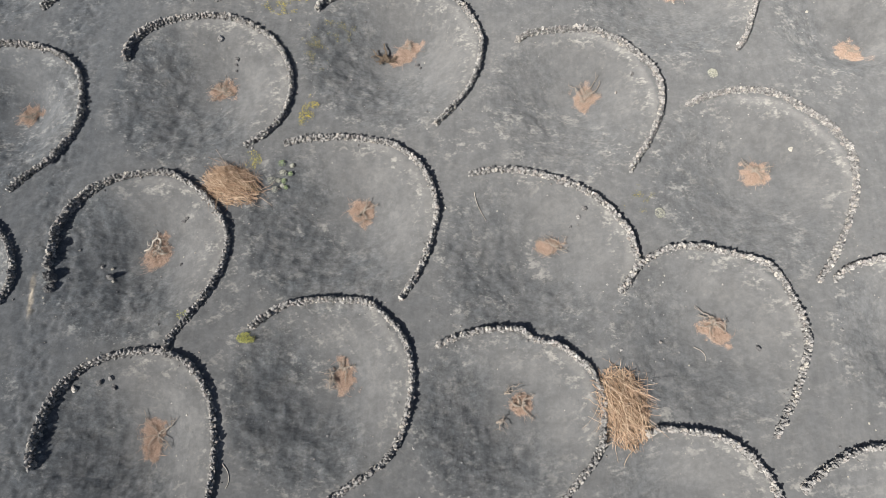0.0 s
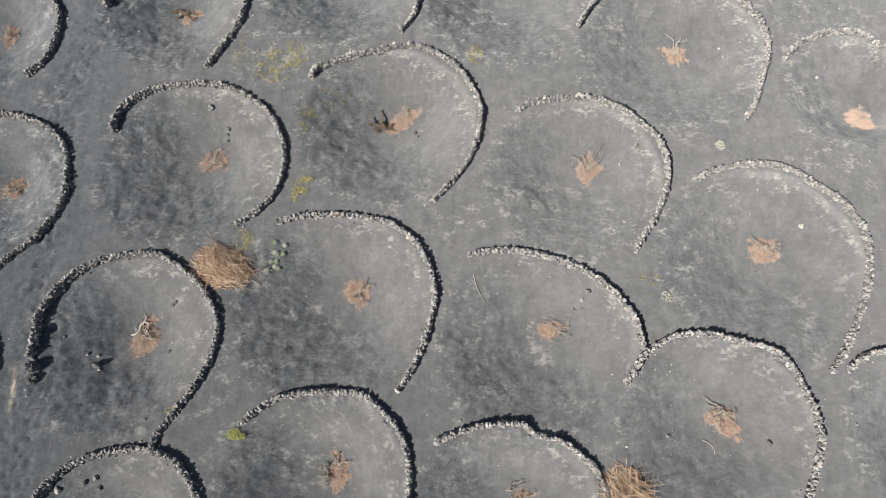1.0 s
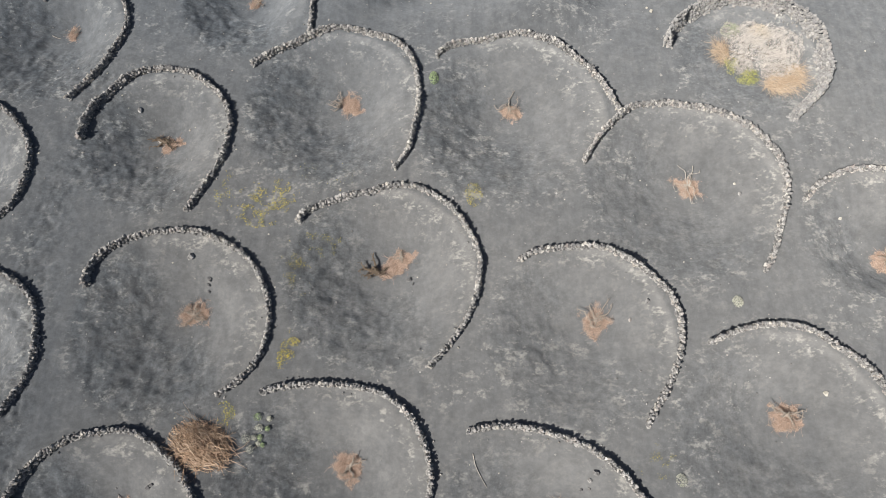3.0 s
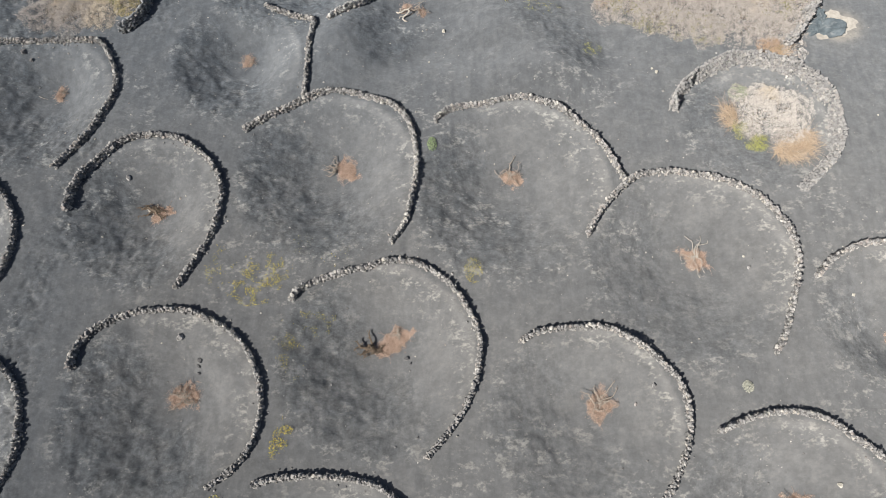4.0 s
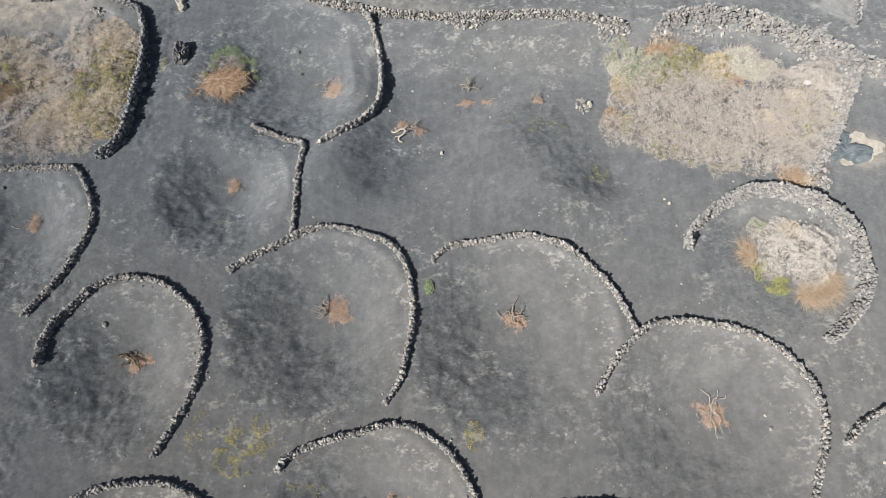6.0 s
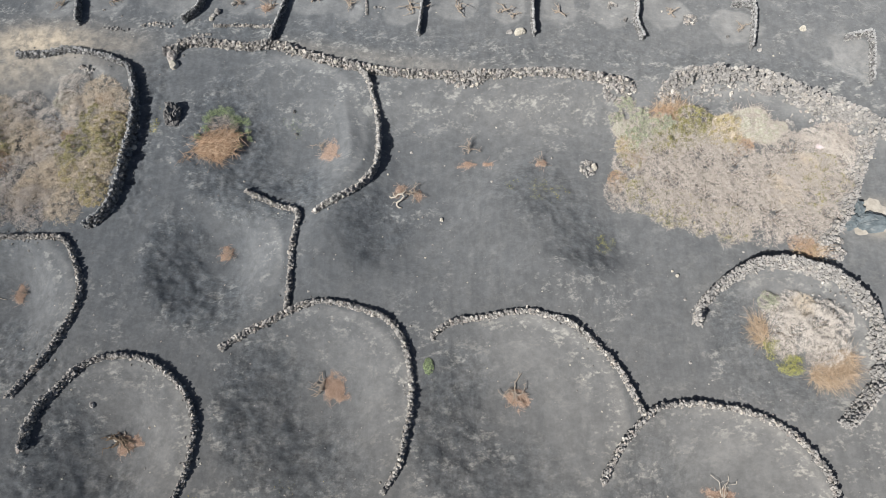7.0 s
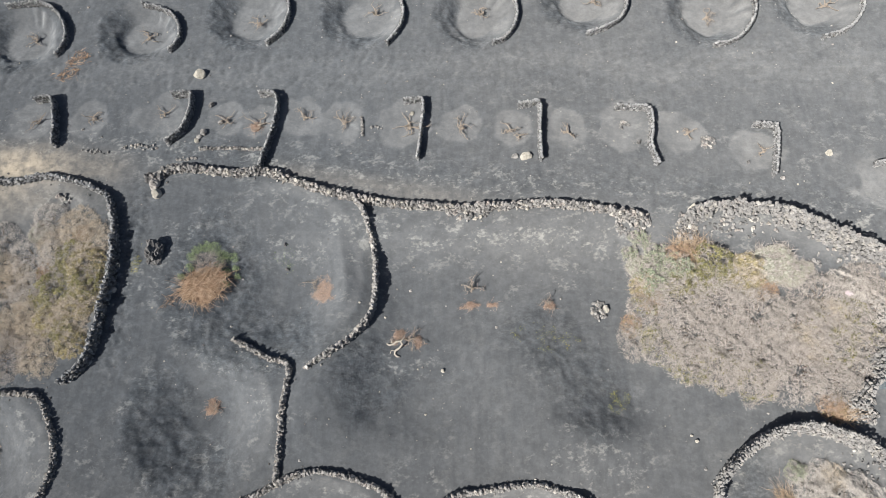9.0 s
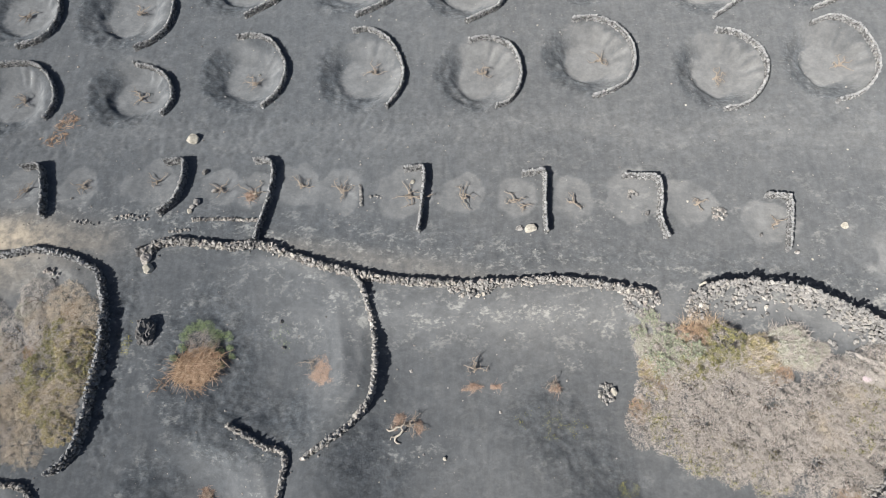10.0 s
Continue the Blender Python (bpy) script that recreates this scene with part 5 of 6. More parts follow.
boulder("pale_rock", 3.5, 42.66, 0.28, 0.19, 0.17, 9.6, PALE_ROCK, "pale flat rock by an angled wall", 8)
boulder("pale_rock", 3.05, 42.7, 0.17, 0.12, 0.10, 10.1, STONE, "grey flat rock by an angled wall", 8)
boulder("pale_rock", 6.5, 36.1, 0.15, 0.17, 0.14, 11.4, PALE_ROCK, "white rock on a small stone heap", 30)
jagged_boulder(-14.95, 8.15, 0.24, 0.22, 0.40, 17, "dark lava rock standing at a wall end")
jagged_boulder(-14.9, 7.72, 0.22, 0.24, 0.30, 18, "dark lava rock standing at a wall end")
boulder("boulder", -13.0, 8.35, 0.16, 0.13, 0.2, 14.2, STONE, "upright lava rock in an ash hollow", 60)
boulder("boulder", -12.35, 41.45, 0.26, 0.24, 0.26, 15.2, STONE, "large brownish rock at a wall end", 60)
boulder("boulder", -12.2, 41.0, 0.22, 0.24, 0.22, 16.2, PALE_ROCK, "large pale brown rock at a wall end", 10)
for k, (x, y, s, mat, label) in enumerate((
        (-13.4, 8.75, 0.07, STONE, "small grey lava stone on ash"), (-13.05, 8.7, 0.06, PALE_ROCK, "small pale stone on ash"), (-10.0, 19.1, 0.14, STONE, "lava stone in a hollow"),
        (-9.3, 18.3, 0.11, STONE, "lava stone in a hollow"), (-9.35, 18.1, 0.08, DARK_ROCK, "dark lava stone in a hollow"), (-9.35, 17.85, 0.07, DARK_ROCK, "dark lava stone in a hollow"),
        (-12.4, 4.25, 0.11, STONE, "lava stone in a hollow"), (-12.0, 4.4, 0.10, STONE, "lava stone in a hollow"), (-13.2, 4.0, 0.12, STONE, "lava stone in a hollow"), (-11.9, 4.1, 0.09, DARK_ROCK, "dark lava stone in a hollow"),
        (-1.5, 18.5, 0.11, DARK_ROCK, "dark lava stone in a hollow"), (-1.35, 18.3, 0.06, DARK_ROCK, "dark lava stone in a hollow"), (11.2, 5.7, 0.11, DARK_ROCK, "dark lava stone in a hollow"),
        (5.0, 10.9, 0.10, STONE, "lava stone in a hollow"), (5.2, 11.15, 0.12, STONE, "lava stone in a hollow"), (4.75, 10.6, 0.07, DARK_ROCK, "dark stone in a hollow"), (7.6, 17.3, 0.10, STONE, "stone in a hollow"),
        (7.0, 16.7, 0.07, STONE, "stone in a hollow"), (13.8, 13.9, 0.10, PALE_ROCK, "pale stone in a hollow"), (-10.45, 10.6, 0.09, DARK_ROCK, "dark stone in a hollow"), (-10.3, 10.7, 0.08, STONE, "stone in a hollow"),
        (-10.4, 8.9, 0.07, DARK_ROCK, "dark stone in a hollow"), (-13.3, 26.0, 0.12, STONE, "stone in a hollow"), (-19.0, 32.2, 0.14, DARK_ROCK, "dark stone in a hollow"), (-18.7, 31.9, 0.1, DARK_ROCK, "dark stone in a hollow"),
        (-10.42, 45.38, 0.15, STONE, "grey rock between angled walls"), (-9.95, 44.54, 0.13, STONE, "grey rock between angled walls"), (-10.6, 44.0, 0.17, STONE, "grey rock between angled walls"),
        (-10.85, 43.55, 0.12, PALE_ROCK, "pale rock between angled walls"), (-10.75, 43.75, 0.12, STONE, "grey rock between angled walls"), (-1.45, 44.85, 0.10, PALE_ROCK, "pale stone beside an angled wall"),
        (-6.7, 38.9, 0.09, DARK_ROCK, "dark stone on ash"), (-6.6, 37.9, 0.08, DARK_ROCK, "dark stone on ash"), (-0.1, 33.6, 0.09, PALE_ROCK, "pale stone on ash"), (9.2, 30.9, 0.08, PALE_ROCK, "white stone on ash"),
        (9.05, 31.1, 0.06, PALE_ROCK, "white stone on ash"), (12.0, 22.0, 0.08, STONE, "stone in a hollow"), (11.9, 22.5, 0.06, PALE_ROCK, "pale stone in a hollow"), (13.9, 29.9, 0.1, PALE_ROCK, "pale stone in a hollow"),
        (14.2, 41.5, 0.1, STONE, "stone beside an angled wall"), (12.9, 42.3, 0.09, STONE, "stone beside an angled wall"), (8.35, 43.3, 0.12, STONE, "stone beside an angled wall"))):
    boulder("rock", x, y, s * 1.1, s * 0.9, s, 20 + k * 1.37, mat, label, 37 * k)


def stone_heap(x, y, rx, ry, height, seed, count, label, size=0.15):
    rng = random.Random(seed)
    z0 = ground_z(x, y)
    base = empty("stone_heap", x, y, z0)
    tagged(base, label, "stone heap")
    for _ in range(count):
        a, r = rng.uniform(0, 6.283), math.sqrt(rng.random())
        px, py = rx * r * math.cos(a), ry * r * math.sin(a)
        s = size * rng.uniform(0.6, 1.4)
        ob = new("stone", STONE_MESHES[rng.randrange(len(STONE_MESHES))])
        ob.parent = base
        ob.matrix_basis = Matrix.LocRotScale((px, py, ground_z(x + px, y + py) - z0 + 0.2 * s + height * (1 - r) * rng.random()), Euler((rng.uniform(-1, 1), rng.uniform(-1, 1), rng.uniform(0, 6.28))), (s, s, s))


stone_heap(6.2, 36.0, 0.34, 0.42, 0.14, 601, 75, "small heap of grey stones on ash", 0.115)
stone_heap(11.3, 43.25, 0.34, 0.33, 0.12, 602, 50, "small heap of grey stones in a row of vines", 0.115)
stone_heap(7.75, 39.55, 0.75, 0.5, 0.25, 603, 90, "tumbled heap of grey stones at a wall end", 0.16)
stone_heap(9.85, 39.3, 0.42, 0.75, 0.3, 604, 75, "tumbled heap of grey stones at a wall end", 0.16)
stone_heap(12.2, 39.3, 1.6, 0.45, 0.05, 605, 50, "fallen grey stones along a wall", 0.14)
stone_heap(16.3, 37.9, 1.6, 0.55, 0.05, 606, 60, "fallen pale stones along a wall", 0.15)
stone_heap(15.3, 30.2, 1.0, 0.8, 0.05, 607, 36, "fallen pale stones inside a round wall", 0.14)
stone_heap(15.4, 32.0, 0.6, 0.55, 0.08, 608, 60, "tumbled grey stones at a wall end", 0.18)
stone_heap(1.0, 40.0, 0.9, 0.35, 0.1, 609, 50, "fallen grey stones below a long wall", 0.18)
stone_heap(-15.2, 43.1, 0.8, 0.12, 0.02, 610, 22, "broken line of small stones on ash", 0.10)
stone_heap(-13.3, 43.3, 0.8, 0.14, 0.02, 611, 24, "broken line of small stones on ash", 0.11)
stone_heap(-11.2, 42.7, 0.5, 0.1, 0.02, 612, 14, "broken line of small stones on ash", 0.12)
stone_heap(7.86, 44.2, 0.2, 0.2, 0.12, 613, 16, "small heap of dark stones round a vine", 0.12)
stone_heap(-3.05, 44.15, 0.3, 0.08, 0.02, 614, 8, "few small dark stones on ash", 0.11)
stone_heap(-16.3, 40.8, 0.5, 0.3, 0.02, 615, 9, "few stones on ash inside a wall", 0.2)

# ---- plastic sacks and a sand heap behind the thicket ----
def crumpled(name, x, y, sx, sy, sz, seed, spin, label):
    bm = bmesh.new()
    bmesh.ops.create_icosphere(bm, subdivisions=5, radius=1.0)
    for v in bm.verts:
        p = v.co.copy()
        swirl = p.x * 1.3 + 0.9 * math.sin(2.2 * p.y + seed)
        fold = abs(noise.noise(Vector((swirl + seed, p.y * 2.6, p.z * 1.0)))) + 0.35 * abs(noise.noise(Vector((swirl * 2.2 + seed, p.y * 4.5, p.z * 2))))
        q = p * (1.06 - 0.55 * fold + 0.18 * noise.noise(p * 1.2 + Vector((seed, 0, 0))))
        v.co = Vector((q.x * sx, q.y * sy, max(q.z, -0.25) * sz))
    me = bpy.data.meshes.new(name)
    bm.to_mesh(me)
    bm.free()
    me.materials.append(PLASTIC)
    me.polygons.foreach_set("use_smooth", np.ones(len(me.polygons), bool))
    ob = new(name, me)
    ob.matrix_world = pose(x, y, ground_z(x, y) + 0.2 * sz, 0, 0, spin)
    tagged(ob, label, "plastic sheet", "crumpled plastic sheets")


crumpled("plastic_sheet", 16.30, 33.1, 0.42, 0.34, 0.52, 1.0, 10, "dark blue-grey crumpled plastic sack on sand")
crumpled("plastic_sheet", 17.15, 33.05, 0.70, 0.42, 0.52, 5.0, -12, "dark crumpled plastic sheet with folds on sand")
crumpled("plastic_sheet", 16.62, 33.75, 0.34, 0.62, 0.52, 9.0, 18, "dark crumpled plastic sheet beside a wall")


def sand_heap(x, y, rx, ry, height, seed):
    verts, faces, n, rings = [(0, 0, height)], [], 40, 9
    for r in range(1, rings + 1):
        for k in range(n):
            a = 6.283 * k / n
            edge = 0.45 + 0.75 * float(vnoise(math.cos(a) * 1.5 + seed, math.sin(a) * 1.5, 3)) + 0.3 * float(vnoise(math.cos(a) * 6 + seed, math.sin(a) * 6, 8))
            px, py = rx * edge * r / rings * math.cos(a), ry * edge * r / rings * math.sin(a)
            drop = ground_z(x + px, y + py) - ground_z(x, y)
            verts.append((px, py, drop + height * (1 - (r / rings) ** 2) + 0.06 * (float(vnoise(px * 4, py * 4, seed)) - 0.5) * (1 - r / rings) - (0.03 if r == rings else 0)))
    for k in range(n):
        faces.append((0, 1 + k, 1 + (k + 1) % n))
        for r in range(rings - 1):
            a, b = 1 + r * n, 1 + (r + 1) * n
            faces.append((a + k, b + k, b + (k + 1) % n, a + (k + 1) % n))
    ob = new("sand_mound", mesh_of("sand_mound", verts, faces, SAND, True))
    ob.matrix_world = pose(x, y, ground_z(x, y))
    tagged(ob, "low mound of pale beige sand behind a wall", "sand mound")


sand_heap(17.45, 33.45, 0.95, 0.85, 0.14, 4)
boulder("cloth_scrap", 15.62, 36.35, 0.17, 0.16, 0.05, 33.3, CLOTH, "scrap of pale pink cloth on a shrub", 0, -14.0)["category"] = "cloth"
boulder("pale_rock", 8.15, 35.75, 0.10, 0.10, 0.06, 34.3, PALE_ROCK, "pale scrap lying on a shrub", 0, -13.0)


def marker_post(x, y):
    bm = bmesh.new()
    bmesh.ops.create_cube(bm, size=1.0)
    bmesh.ops.scale(bm, vec=(0.09, 0.09, 0.55), verts=bm.verts)
    bmesh.ops.bevel(bm, geom=list(bm.edges), offset=0.012, segments=1, affect="EDGES")
    me = bpy.data.meshes.new("marker_post")
    bm.to_mesh(me)
    bm.free()
    me.materials.append(PALE_ROCK)
    ob = new("marker_post", me)
    ob.matrix_world = pose(x, y, ground_z(x, y) + 0.25, 4, 3, 20)
    tagged(ob, "short whitish marker post at a wall end", "post")


marker_post(10.15, 40.15)


# ---- pebbles strewn over the ash ----
def pebbles(count, seed, size, name, material, label):
    rng = random.Random(seed)
    pile = Pile()
    spots = []
    while len(spots) < count:
        x, y = rng.uniform(-21, 19.5), rng.uniform(-2, 57)
        if rng.random() < 0.15 + 0.85 * float(vnoise(x * 0.5, y * 0.5, 55)) ** 2:
            spots.append((x, y))
    zs = survey(np.array([s[0] for s in spots]), np.array([s[1] for s in spots]))[0]
    for (x, y), z in zip(spots, zs):
        s = size * rng.lognormvariate(0, 0.45)
        v = np.array(((-1, -0.8, 0), (0.9, -1, 0), (1, 0.8, 0), (-0.8, 1, 0), (0.1, 0, 1.0))) * s * 0.5
        pile.add(v @ turn(rng, 0.3).T + (x, y, z - 0.004), ((0, 1, 4), (1, 2, 4), (2, 3, 4), (3, 0, 4)))
    ob = new(name, pile.mesh(name, material))
    tagged(ob, label, "pebbles", kind="stuff")


pebbles(2600, 701, 0.045, "lava_pebbles", RUBBLE, "small grey lava pebbles strewn over the ash")
pebbles(500, 702, 0.040, "pale_pebbles", PALE_ROCK, "small pale pebbles strewn over the ash")



# ---- the dry-stone walls, one by one ----
CURVED = "curved dry-stone wall of grey-brown lava rock"
LOW = "low curved wall of small grey stones round a hollow"
ANGLED = "short angled dry-stone wall of grey lava rock"
stone_wall(CURVED, [(-20.30, 18.46), (-19.27, 18.70), (-18.28, 18.64), (-17.26, 18.41), (-16.37, 17.89), (-15.76, 17.26), (-15.39, 16.14), (-15.27, 14.93), (-15.54, 14.01), (-15.98, 13.23), (-16.70, 12.47), (-17.34, 11.73)])
stone_wall(CURVED, [(-20.32, 26.21), (-19.28, 25.97), (-18.40, 25.39), (-17.54, 24.26), (-17.23, 23.44), (-17.22, 22.36), (-17.49, 21.32), (-18.09, 20.68)])
stone_wall(CURVED, [(-13.83, 17.89), (-13.73, 18.65), (-13.20, 19.36), (-12.19, 19.90), (-10.99, 20.09), (-9.76, 20.09), (-8.73, 19.67), (-7.81, 19.07), (-7.12, 18.14), (-6.73, 17.00), (-6.72, 15.90), (-7.04, 14.95), (-7.55, 14.30), (-8.28, 13.77)])
stone_wall(CURVED, [(-5.89, 20.51), (-5.52, 21.03), (-4.23, 21.52), (-3.16, 21.81), (-1.96, 22.10), (-0.87, 21.90), (0.10, 21.23), (0.81, 20.24), (1.26, 19.13), (1.20, 17.79), (0.78, 16.63), (0.21, 15.75), (-0.60, 14.84)])
stone_wall(CURVED, [(2.77, 18.92), (3.48, 19.27), (4.42, 19.41), (5.70, 19.47), (6.61, 19.19), (7.48, 18.60), (8.10, 17.94), (8.58, 17.16), (8.70, 16.27), (8.52, 15.27), (8.03, 14.19), (7.51, 13.36), (7.09, 12.74)])
stone_wall(CURVED, [(-15.12, 8.48), (-15.06, 9.16), (-15.11, 9.84), (-14.86, 10.66), (-14.18, 11.62), (-13.30, 12.19), (-12.35, 12.44), (-11.35, 12.50), (-10.53, 12.20), (-9.79, 11.64), (-9.16, 11.05), (-8.75, 10.46), (-8.48, 9.65), (-8.53, 8.74), (-8.83, 7.86), (-9.24, 7.10), (-9.58, 6.57), (-9.99, 5.95), (-10.17, 5.44)])
stone_wall(CURVED, [(-14.06, 1.33), (-14.13, 1.87), (-14.07, 2.60), (-13.88, 3.45), (-13.46, 4.22), (-12.79, 4.82), (-12.06, 5.12), (-11.09, 5.33), (-10.19, 5.30), (-9.45, 5.04), (-8.88, 4.55), (-8.38, 3.77), (-8.12, 2.92), (-7.93, 1.92), (-7.90, 1.02), (-8.01, 0.16), (-8.32, -0.60)])
stone_wall(CURVED, [(-17.84, 10.41), (-17.15, 9.83), (-16.73, 9.26), (-16.43, 8.47), (-16.41, 7.71), (-16.66, 7.06)])
stone_wall(CURVED, [(-6.71, 13.86), (-5.82, 14.09), (-4.70, 14.15), (-3.56, 14.10), (-2.42, 13.85), (-1.62, 13.34), (-1.05, 12.66), (-0.64, 11.68), (-0.54, 10.73), (-0.74, 9.69), (-1.08, 8.67), (-1.48, 7.90), (-1.81, 7.42)])
stone_wall(CURVED, [(-7.23, 6.21), (-6.73, 6.63), (-6.06, 7.08), (-5.05, 7.30), (-4.03, 7.35), (-3.00, 7.20), (-2.26, 6.62), (-1.73, 6.00), (-1.41, 5.19), (-1.32, 4.21), (-1.49, 3.16), (-1.71, 2.42), (-2.16, 1.69), (-2.70, 1.24), (-3.42, 0.80), (-4.04, 0.36)])
stone_wall(CURVED, [(-0.46, 5.64), (0.08, 5.85), (0.88, 6.12), (1.89, 6.27), (2.59, 6.23), (3.08, 5.89), (3.86, 5.67), (4.44, 5.27), (4.99, 4.74), (5.31, 3.87), (5.27, 2.93), (5.14, 2.20), (4.66, 1.48), (3.96, 0.69), (3.46, 0.00)])
stone_wall(CURVED, [(0.76, 12.50), (1.60, 12.68), (2.70, 12.66), (3.80, 12.41), (4.76, 12.07), (5.60, 11.54), (6.30, 10.88), (6.77, 10.18), (6.97, 9.38), (7.03, 8.91)])
stone_wall(CURVED, [(6.31, 7.69), (6.64, 8.16), (7.05, 8.71), (7.72, 9.16), (8.49, 9.46), (9.53, 9.44), (10.55, 9.22), (11.55, 8.96), (12.16, 8.30), (12.43, 7.55), (12.68, 6.71), (12.72, 5.89), (12.40, 4.89), (11.91, 3.92), (11.37, 3.07), (11.02, 2.57)])
stone_wall(CURVED, [(9.64, 15.68), (10.41, 16.00), (11.37, 16.28), (12.42, 16.36), (13.42, 16.15), (14.23, 15.56), (15.02, 14.95), (15.55, 14.25), (15.85, 13.36), (15.78, 12.24), (15.44, 11.16), (14.87, 9.99), (14.25, 8.98), (13.57, 8.16)])
stone_wall(CURVED, [(14.15, 8.21), (14.80, 8.65), (15.57, 8.87), (16.23, 9.05), (17.18, 9.10), (18.12, 8.78), (18.74, 8.02)])
stone_wall(CURVED, [(6.73, 2.66), (7.31, 2.80), (8.06, 2.73), (8.99, 2.59), (9.69, 2.23), (10.26, 1.70), (10.63, 1.17), (10.80, 0.57), (10.85, -0.19)])
stone_wall(CURVED, [(11.64, 0.87), (12.22, 1.33), (12.97, 1.81), (13.78, 2.14), (14.65, 2.27), (15.65, 2.19), (16.44, 1.66)])
stone_wall(CURVED, [(5.60, 23.16), (5.96, 23.85), (6.58, 24.67), (7.31, 25.39), (7.80, 25.76), (8.83, 25.95), (9.93, 25.85), (11.23, 25.55), (12.25, 25.02), (13.00, 24.30), (13.50, 23.48), (13.69, 22.46), (13.48, 21.36), (13.06, 20.30), (12.66, 19.26), (12.15, 18.46)])
stone_wall(CURVED, [(-0.46, 28.47), (0.29, 29.00), (1.47, 29.19), (2.89, 29.39), (3.83, 29.25), (4.97, 28.84), (5.85, 28.05), (6.58, 27.14), (7.05, 26.13), (7.30, 25.52)])
stone_wall(CURVED, [(-8.51, 28.04), (-7.68, 28.59), (-6.67, 29.12), (-5.76, 29.58), (-4.70, 29.85), (-3.50, 29.65), (-2.30, 29.21), (-1.62, 28.48), (-1.28, 27.30), (-1.19, 26.04), (-1.39, 24.82), (-1.65, 23.64), (-2.11, 22.95)])
stone_wall(CURVED, [(-8.34, 34.81), (-7.66, 34.44), (-6.82, 34.01), (-6.19, 33.86), (-5.96, 33.57), (-5.93, 32.85), (-6.01, 31.69), (-6.02, 30.78), (-6.08, 29.94), (-6.12, 29.52)])
stone_wall("curved dry-stone wall of light grey lava rock", [(-5.26, 33.57), (-4.43, 34.17), (-3.45, 35.03), (-2.91, 36.04), (-2.84, 37.35), (-3.02, 38.98), (-3.44, 40.25), (-3.73, 40.63)], tint=3)
stone_wall("long straight dry-stone field wall of grey lava rock", [(-12.39, 41.65), (-11.57, 42.12), (-10.43, 42.10), (-8.89, 41.91), (-7.64, 41.98), (-6.35, 41.52), (-5.07, 41.06), (-3.56, 40.67), (-2.33, 40.45), (-0.85, 40.29), (0.86, 40.22), (2.32, 40.26), (4.03, 40.38), (5.73, 40.22), (6.92, 39.98), (8.10, 39.77)], 0.5, 0.28, 0.165, "field walls")
stone_wall(CURVED, [(-15.35, 24.33), (-15.31, 24.98), (-14.94, 25.97), (-14.29, 26.72), (-13.50, 27.49), (-12.49, 27.74), (-11.30, 27.61), (-10.42, 27.09), (-9.62, 26.32), (-9.16, 25.33), (-9.15, 24.36), (-9.33, 23.19), (-9.82, 22.06), (-10.38, 21.00)])
stone_wall(CURVED, [(-20.64, 32.51), (-19.55, 32.65), (-18.31, 32.70), (-16.81, 32.69), (-15.53, 32.56), (-14.88, 31.74), (-14.42, 30.60), (-14.39, 29.76), (-14.69, 28.81), (-15.10, 27.88), (-15.64, 27.11), (-16.20, 26.30)])
stone_wall("tall dark dry-stone wall round a shrub enclosure", [(-19.35, 41.55), (-17.99, 41.66), (-17.11, 41.85), (-15.92, 41.64), (-14.92, 41.27), (-14.15, 40.79), (-13.73, 39.74), (-13.48, 38.60), (-13.37, 37.50), (-13.45, 36.44), (-13.53, 35.20), (-13.72, 34.00), (-14.12, 33.42), (-14.55, 33.07)], 0.66, 0.20, 0.145, "enclosure walls", tint=1)
stone_wall("broad round wall of pale lava rock round bleached shrubs", [(9.65, 28.92), (10.00, 29.72), (10.93, 30.54), (11.97, 31.15), (13.19, 31.36), (14.32, 31.07), (15.39, 30.51), (16.01, 29.56), (16.22, 28.36), (16.01, 27.08), (15.40, 26.09), (14.39, 25.13)], 0.80, 0.20, 0.145, "enclosure walls", loose=0.3, tint=2, batter=0.24, shift=0.08)
stone_wall("broad collapsing wall of pale lava rock behind a thicket", [(9.75, 39.58), (10.15, 39.91), (11.01, 40.07), (12.45, 40.03), (14.06, 39.67), (15.59, 38.97), (16.85, 38.27), (18.25, 37.46), (19.73, 36.80)], 0.95, 0.20, 0.165, "enclosure walls", loose=0.3, tint=2, batter=0.40, shift=0.0, bare=0.46)
stone_wall("broad collapsing wall of pale lava rock behind a thicket", [(17.86, 36.85), (17.21, 35.52), (16.58, 34.24), (15.88, 33.13), (15.08, 32.05)], 0.95, 0.20, 0.165, "enclosure walls", loose=0.3, tint=2, batter=0.40, shift=0.0, bare=0.46)
stone_wall(CURVED, [(14.27, 21.47), (14.93, 22.13), (15.89, 22.64), (16.89, 22.84), (17.81, 22.68), (18.48, 22.01)])
stone_wall(ANGLED, [(-18.28, 45.59), (-17.88, 45.64), (-17.45, 45.58), (-17.17, 44.64), (-16.97, 43.34)], 0.53, 0.13, 0.125, "angled walls", 0.1, 0.15, 0.14, 1)
stone_wall(ANGLED, [(-12.14, 45.80), (-11.65, 45.85), (-11.28, 45.79), (-11.24, 44.98), (-11.45, 44.06), (-12.03, 43.42)], 0.53, 0.13, 0.125, "angled walls", 0.1, 0.15, 0.14, 1)
stone_wall(ANGLED, [(-8.23, 45.81), (-7.87, 45.86), (-7.49, 45.69), (-7.38, 45.07), (-7.47, 44.15), (-7.68, 43.12), (-7.88, 42.24)], 0.53, 0.13, 0.125, "angled walls", 0.1, 0.15, 0.14, 1)
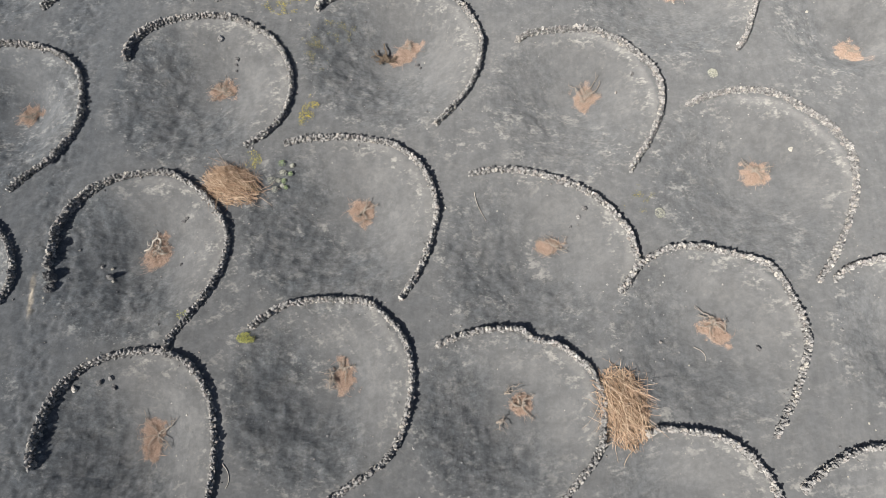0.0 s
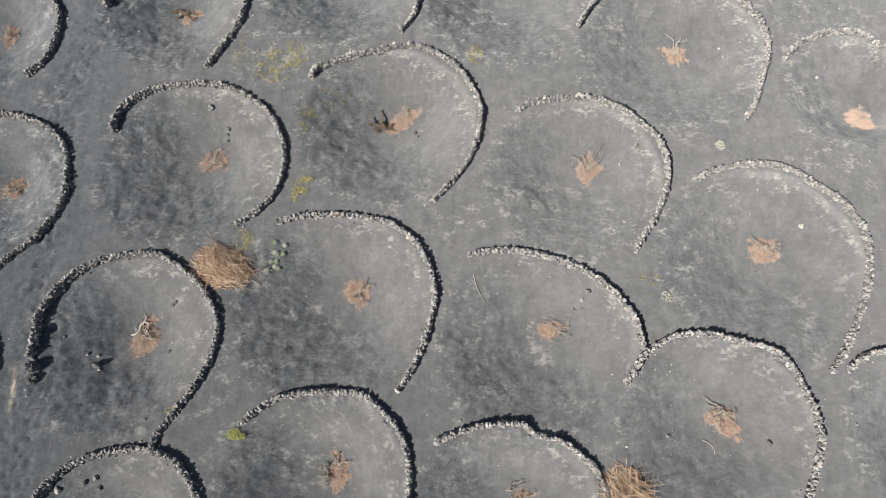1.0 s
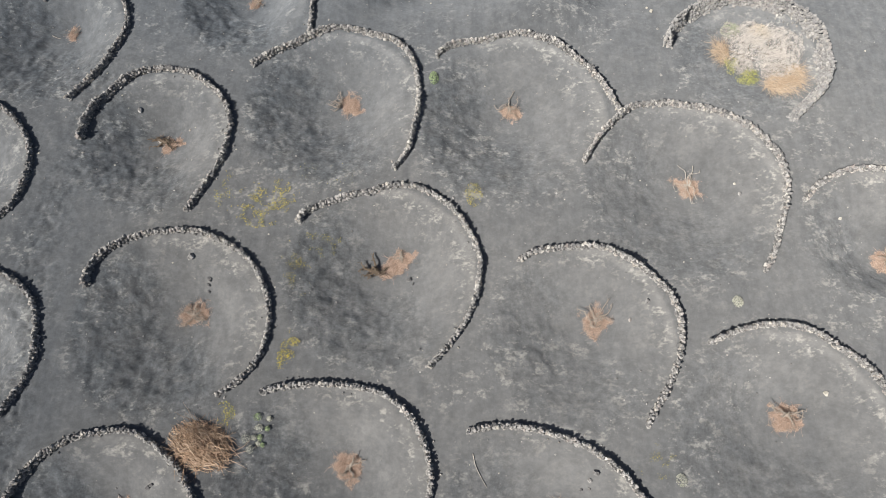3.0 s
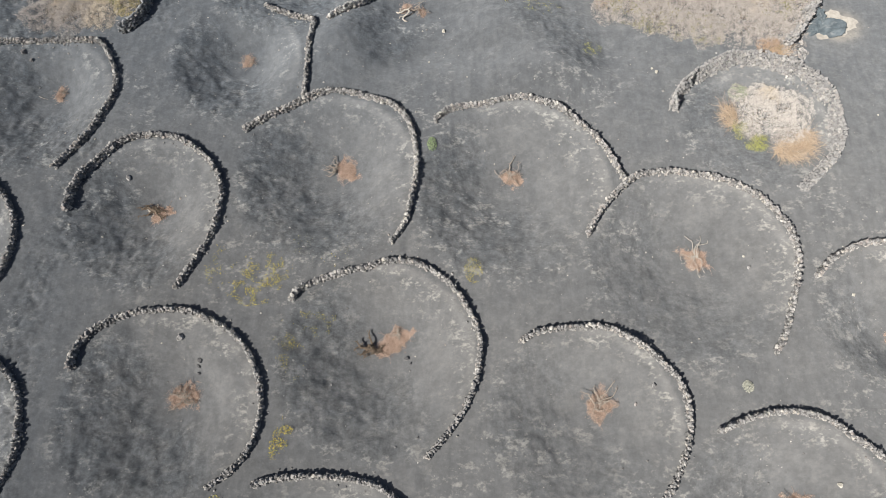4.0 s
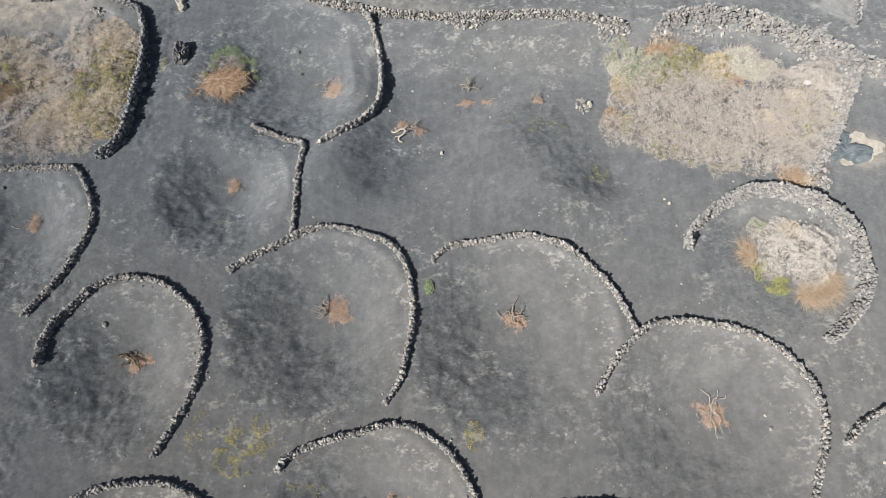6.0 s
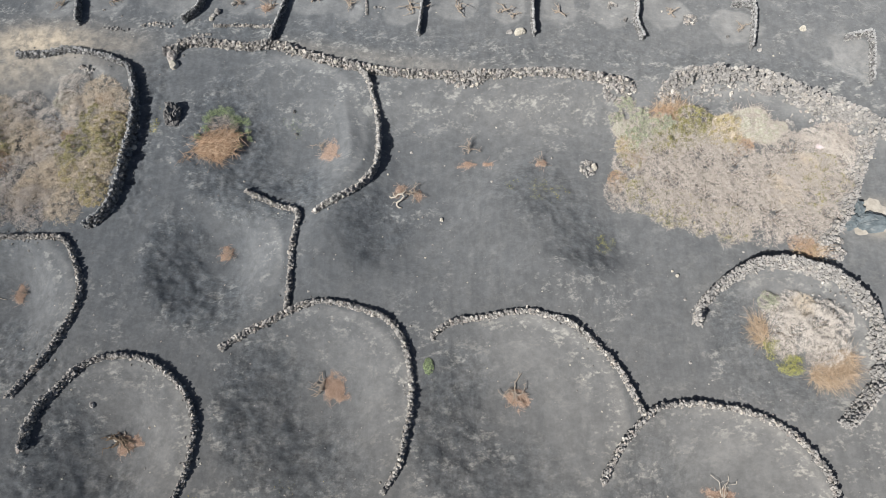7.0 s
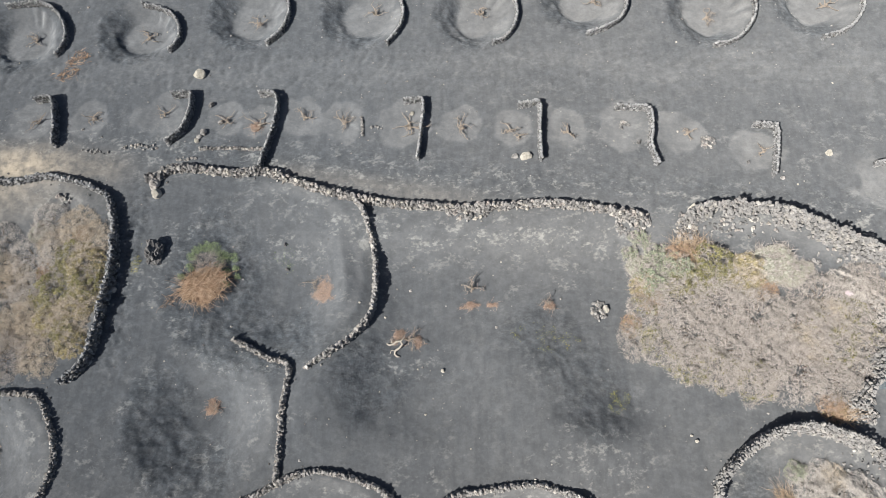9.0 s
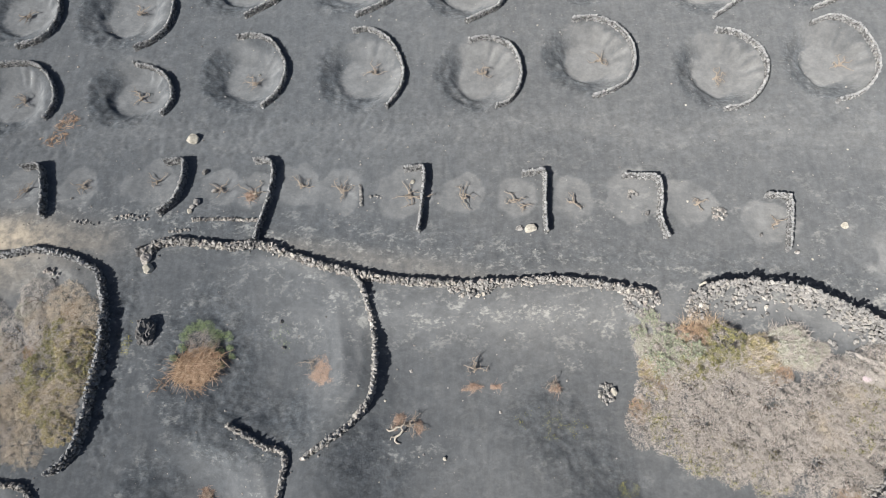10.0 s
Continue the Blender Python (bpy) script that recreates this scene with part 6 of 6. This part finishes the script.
stone_wall("low line of small grey stones on ash", [(-10.68, 43.15), (-9.62, 43.19), (-8.68, 43.16), (-7.85, 43.12)], 0.12, 0.12, 0.115, "angled walls", 0.1)
stone_wall(ANGLED, [(-1.79, 45.36), (-1.31, 45.41), (-0.97, 45.32), (-0.99, 44.22), (-1.16, 42.56)], 0.48, 0.13, 0.125, "angled walls", 0.1, 0.15, 0.14, 1)
stone_wall("low line of small grey stones on ash", [(-3.66, 44.71), (-3.59, 44.23), (-3.60, 43.77)], 0.12, 0.12, 0.115, "angled walls", 0.1)
stone_wall(ANGLED, [(3.23, 45.09), (3.71, 45.17), (4.16, 45.13), (4.12, 43.91), (4.11, 42.51)], 0.48, 0.13, 0.125, "angled walls", 0.1, 0.15, 0.14, 1)
stone_wall(ANGLED, [(7.49, 44.99), (8.20, 44.96), (8.89, 44.82), (8.95, 43.86), (8.81, 43.10), (8.99, 42.22)], 0.48, 0.13, 0.125, "angled walls", 0.1, 0.15, 0.14, 1)
stone_wall(ANGLED, [(13.34, 44.02), (13.79, 43.99), (14.23, 43.86), (14.09, 42.80), (13.77, 41.58)], 0.48, 0.13, 0.125, "angled walls", 0.1, 0.15, 0.14, 1)
stone_wall(ANGLED, [(18.06, 42.06), (18.71, 42.17), (19.20, 42.17), (18.99, 40.89), (18.64, 39.72)], 0.48, 0.13, 0.125, "angled walls", 0.1, 0.15, 0.14, 1)
stone_wall(LOW, [(-20.86, 50.92), (-19.83, 51.03), (-18.88, 50.89), (-18.08, 50.18), (-17.64, 49.27), (-17.66, 48.54), (-17.90, 48.11)], 0.36, 0.12, 0.125, "round hollow walls", 0.05, 0.12, 0.13, 1)
stone_wall(LOW, [(-14.41, 51.04), (-13.60, 50.81), (-12.79, 50.25), (-12.37, 49.50), (-12.37, 48.76), (-12.70, 48.27)], 0.36, 0.12, 0.125, "round hollow walls", 0.05, 0.12, 0.13, 1)
stone_wall(LOW, [(-9.72, 52.37), (-8.88, 52.42), (-8.05, 52.03), (-7.45, 51.09), (-7.32, 50.17), (-7.61, 49.28), (-8.21, 48.65)], 0.36, 0.12, 0.125, "round hollow walls", 0.05, 0.12, 0.13, 1)
stone_wall(LOW, [(-4.29, 52.60), (-3.50, 52.65), (-2.57, 51.94), (-2.02, 50.85), (-1.95, 49.80), (-2.24, 49.06), (-2.60, 48.54)], 0.36, 0.12, 0.125, "round hollow walls", 0.05, 0.12, 0.13, 1)
stone_wall(LOW, [(1.07, 51.95), (2.10, 52.02), (2.99, 51.54), (3.38, 50.47), (3.24, 49.43), (2.76, 48.70), (2.26, 48.48)], 0.36, 0.12, 0.125, "round hollow walls", 0.05, 0.12, 0.13, 1)
stone_wall(LOW, [(5.92, 53.07), (6.84, 53.15), (7.84, 52.72), (8.41, 51.92), (8.56, 50.84), (8.20, 49.80), (7.40, 49.22), (6.56, 48.94)], 0.36, 0.12, 0.125, "round hollow walls", 0.05, 0.12, 0.13, 1)
stone_wall(LOW, [(12.45, 52.39), (13.44, 52.15), (14.21, 51.37), (14.45, 50.30), (14.03, 49.27), (13.24, 48.47), (12.29, 48.23)], 0.36, 0.12, 0.125, "round hollow walls", 0.05, 0.12, 0.13, 1)
stone_wall(LOW, [(16.87, 52.73), (17.96, 53.03), (18.97, 52.38), (19.46, 51.13), (19.34, 50.08), (18.50, 49.07), (17.29, 48.59)], 0.36, 0.12, 0.125, "round hollow walls", 0.05, 0.12, 0.13, 1)
stone_wall(LOW, [(-21.49, 56.56), (-20.38, 56.61), (-19.24, 55.82), (-18.47, 54.46), (-18.42, 53.14), (-18.92, 52.35), (-20.02, 51.89)], 0.36, 0.12, 0.125, "round hollow walls", 0.05, 0.12, 0.13, 1)
stone_wall(LOW, [(-15.79, 56.62), (-14.82, 56.60), (-13.74, 55.89), (-12.97, 54.36), (-13.06, 53.05), (-13.60, 52.26), (-14.44, 51.71)], 0.36, 0.12, 0.125, "round hollow walls", 0.05, 0.12, 0.13, 1)
stone_wall(LOW, [(-10.55, 58.11), (-9.43, 58.09), (-8.23, 57.18), (-7.77, 55.61), (-8.01, 54.60), (-8.51, 54.21), (-9.52, 53.58)], 0.36, 0.12, 0.125, "round hollow walls", 0.05, 0.12, 0.13, 1)
stone_wall(LOW, [(-4.95, 58.00), (-3.84, 58.05), (-2.70, 57.07), (-2.26, 55.68), (-2.42, 54.67), (-2.89, 54.12), (-4.20, 53.49)], 0.36, 0.12, 0.125, "round hollow walls", 0.05, 0.12, 0.13, 1)
stone_wall(LOW, [(0.32, 57.18), (1.42, 57.23), (2.49, 56.44), (2.93, 55.07), (2.63, 54.08), (2.14, 53.60), (0.95, 52.98)], 0.36, 0.12, 0.125, "round hollow walls", 0.05, 0.12, 0.13, 1)
stone_wall(LOW, [(12.36, 57.47), (13.42, 57.27), (14.23, 56.38), (14.44, 55.19), (13.97, 54.28), (13.43, 53.83), (12.51, 53.20)], 0.36, 0.12, 0.125, "round hollow walls", 0.05, 0.12, 0.13, 1)
stone_wall(LOW, [(17.32, 57.89), (18.40, 57.87), (19.29, 56.97), (19.40, 55.60), (18.93, 54.61), (18.14, 53.97), (17.01, 53.51)], 0.36, 0.12, 0.125, "round hollow walls", 0.05, 0.12, 0.13, 1)
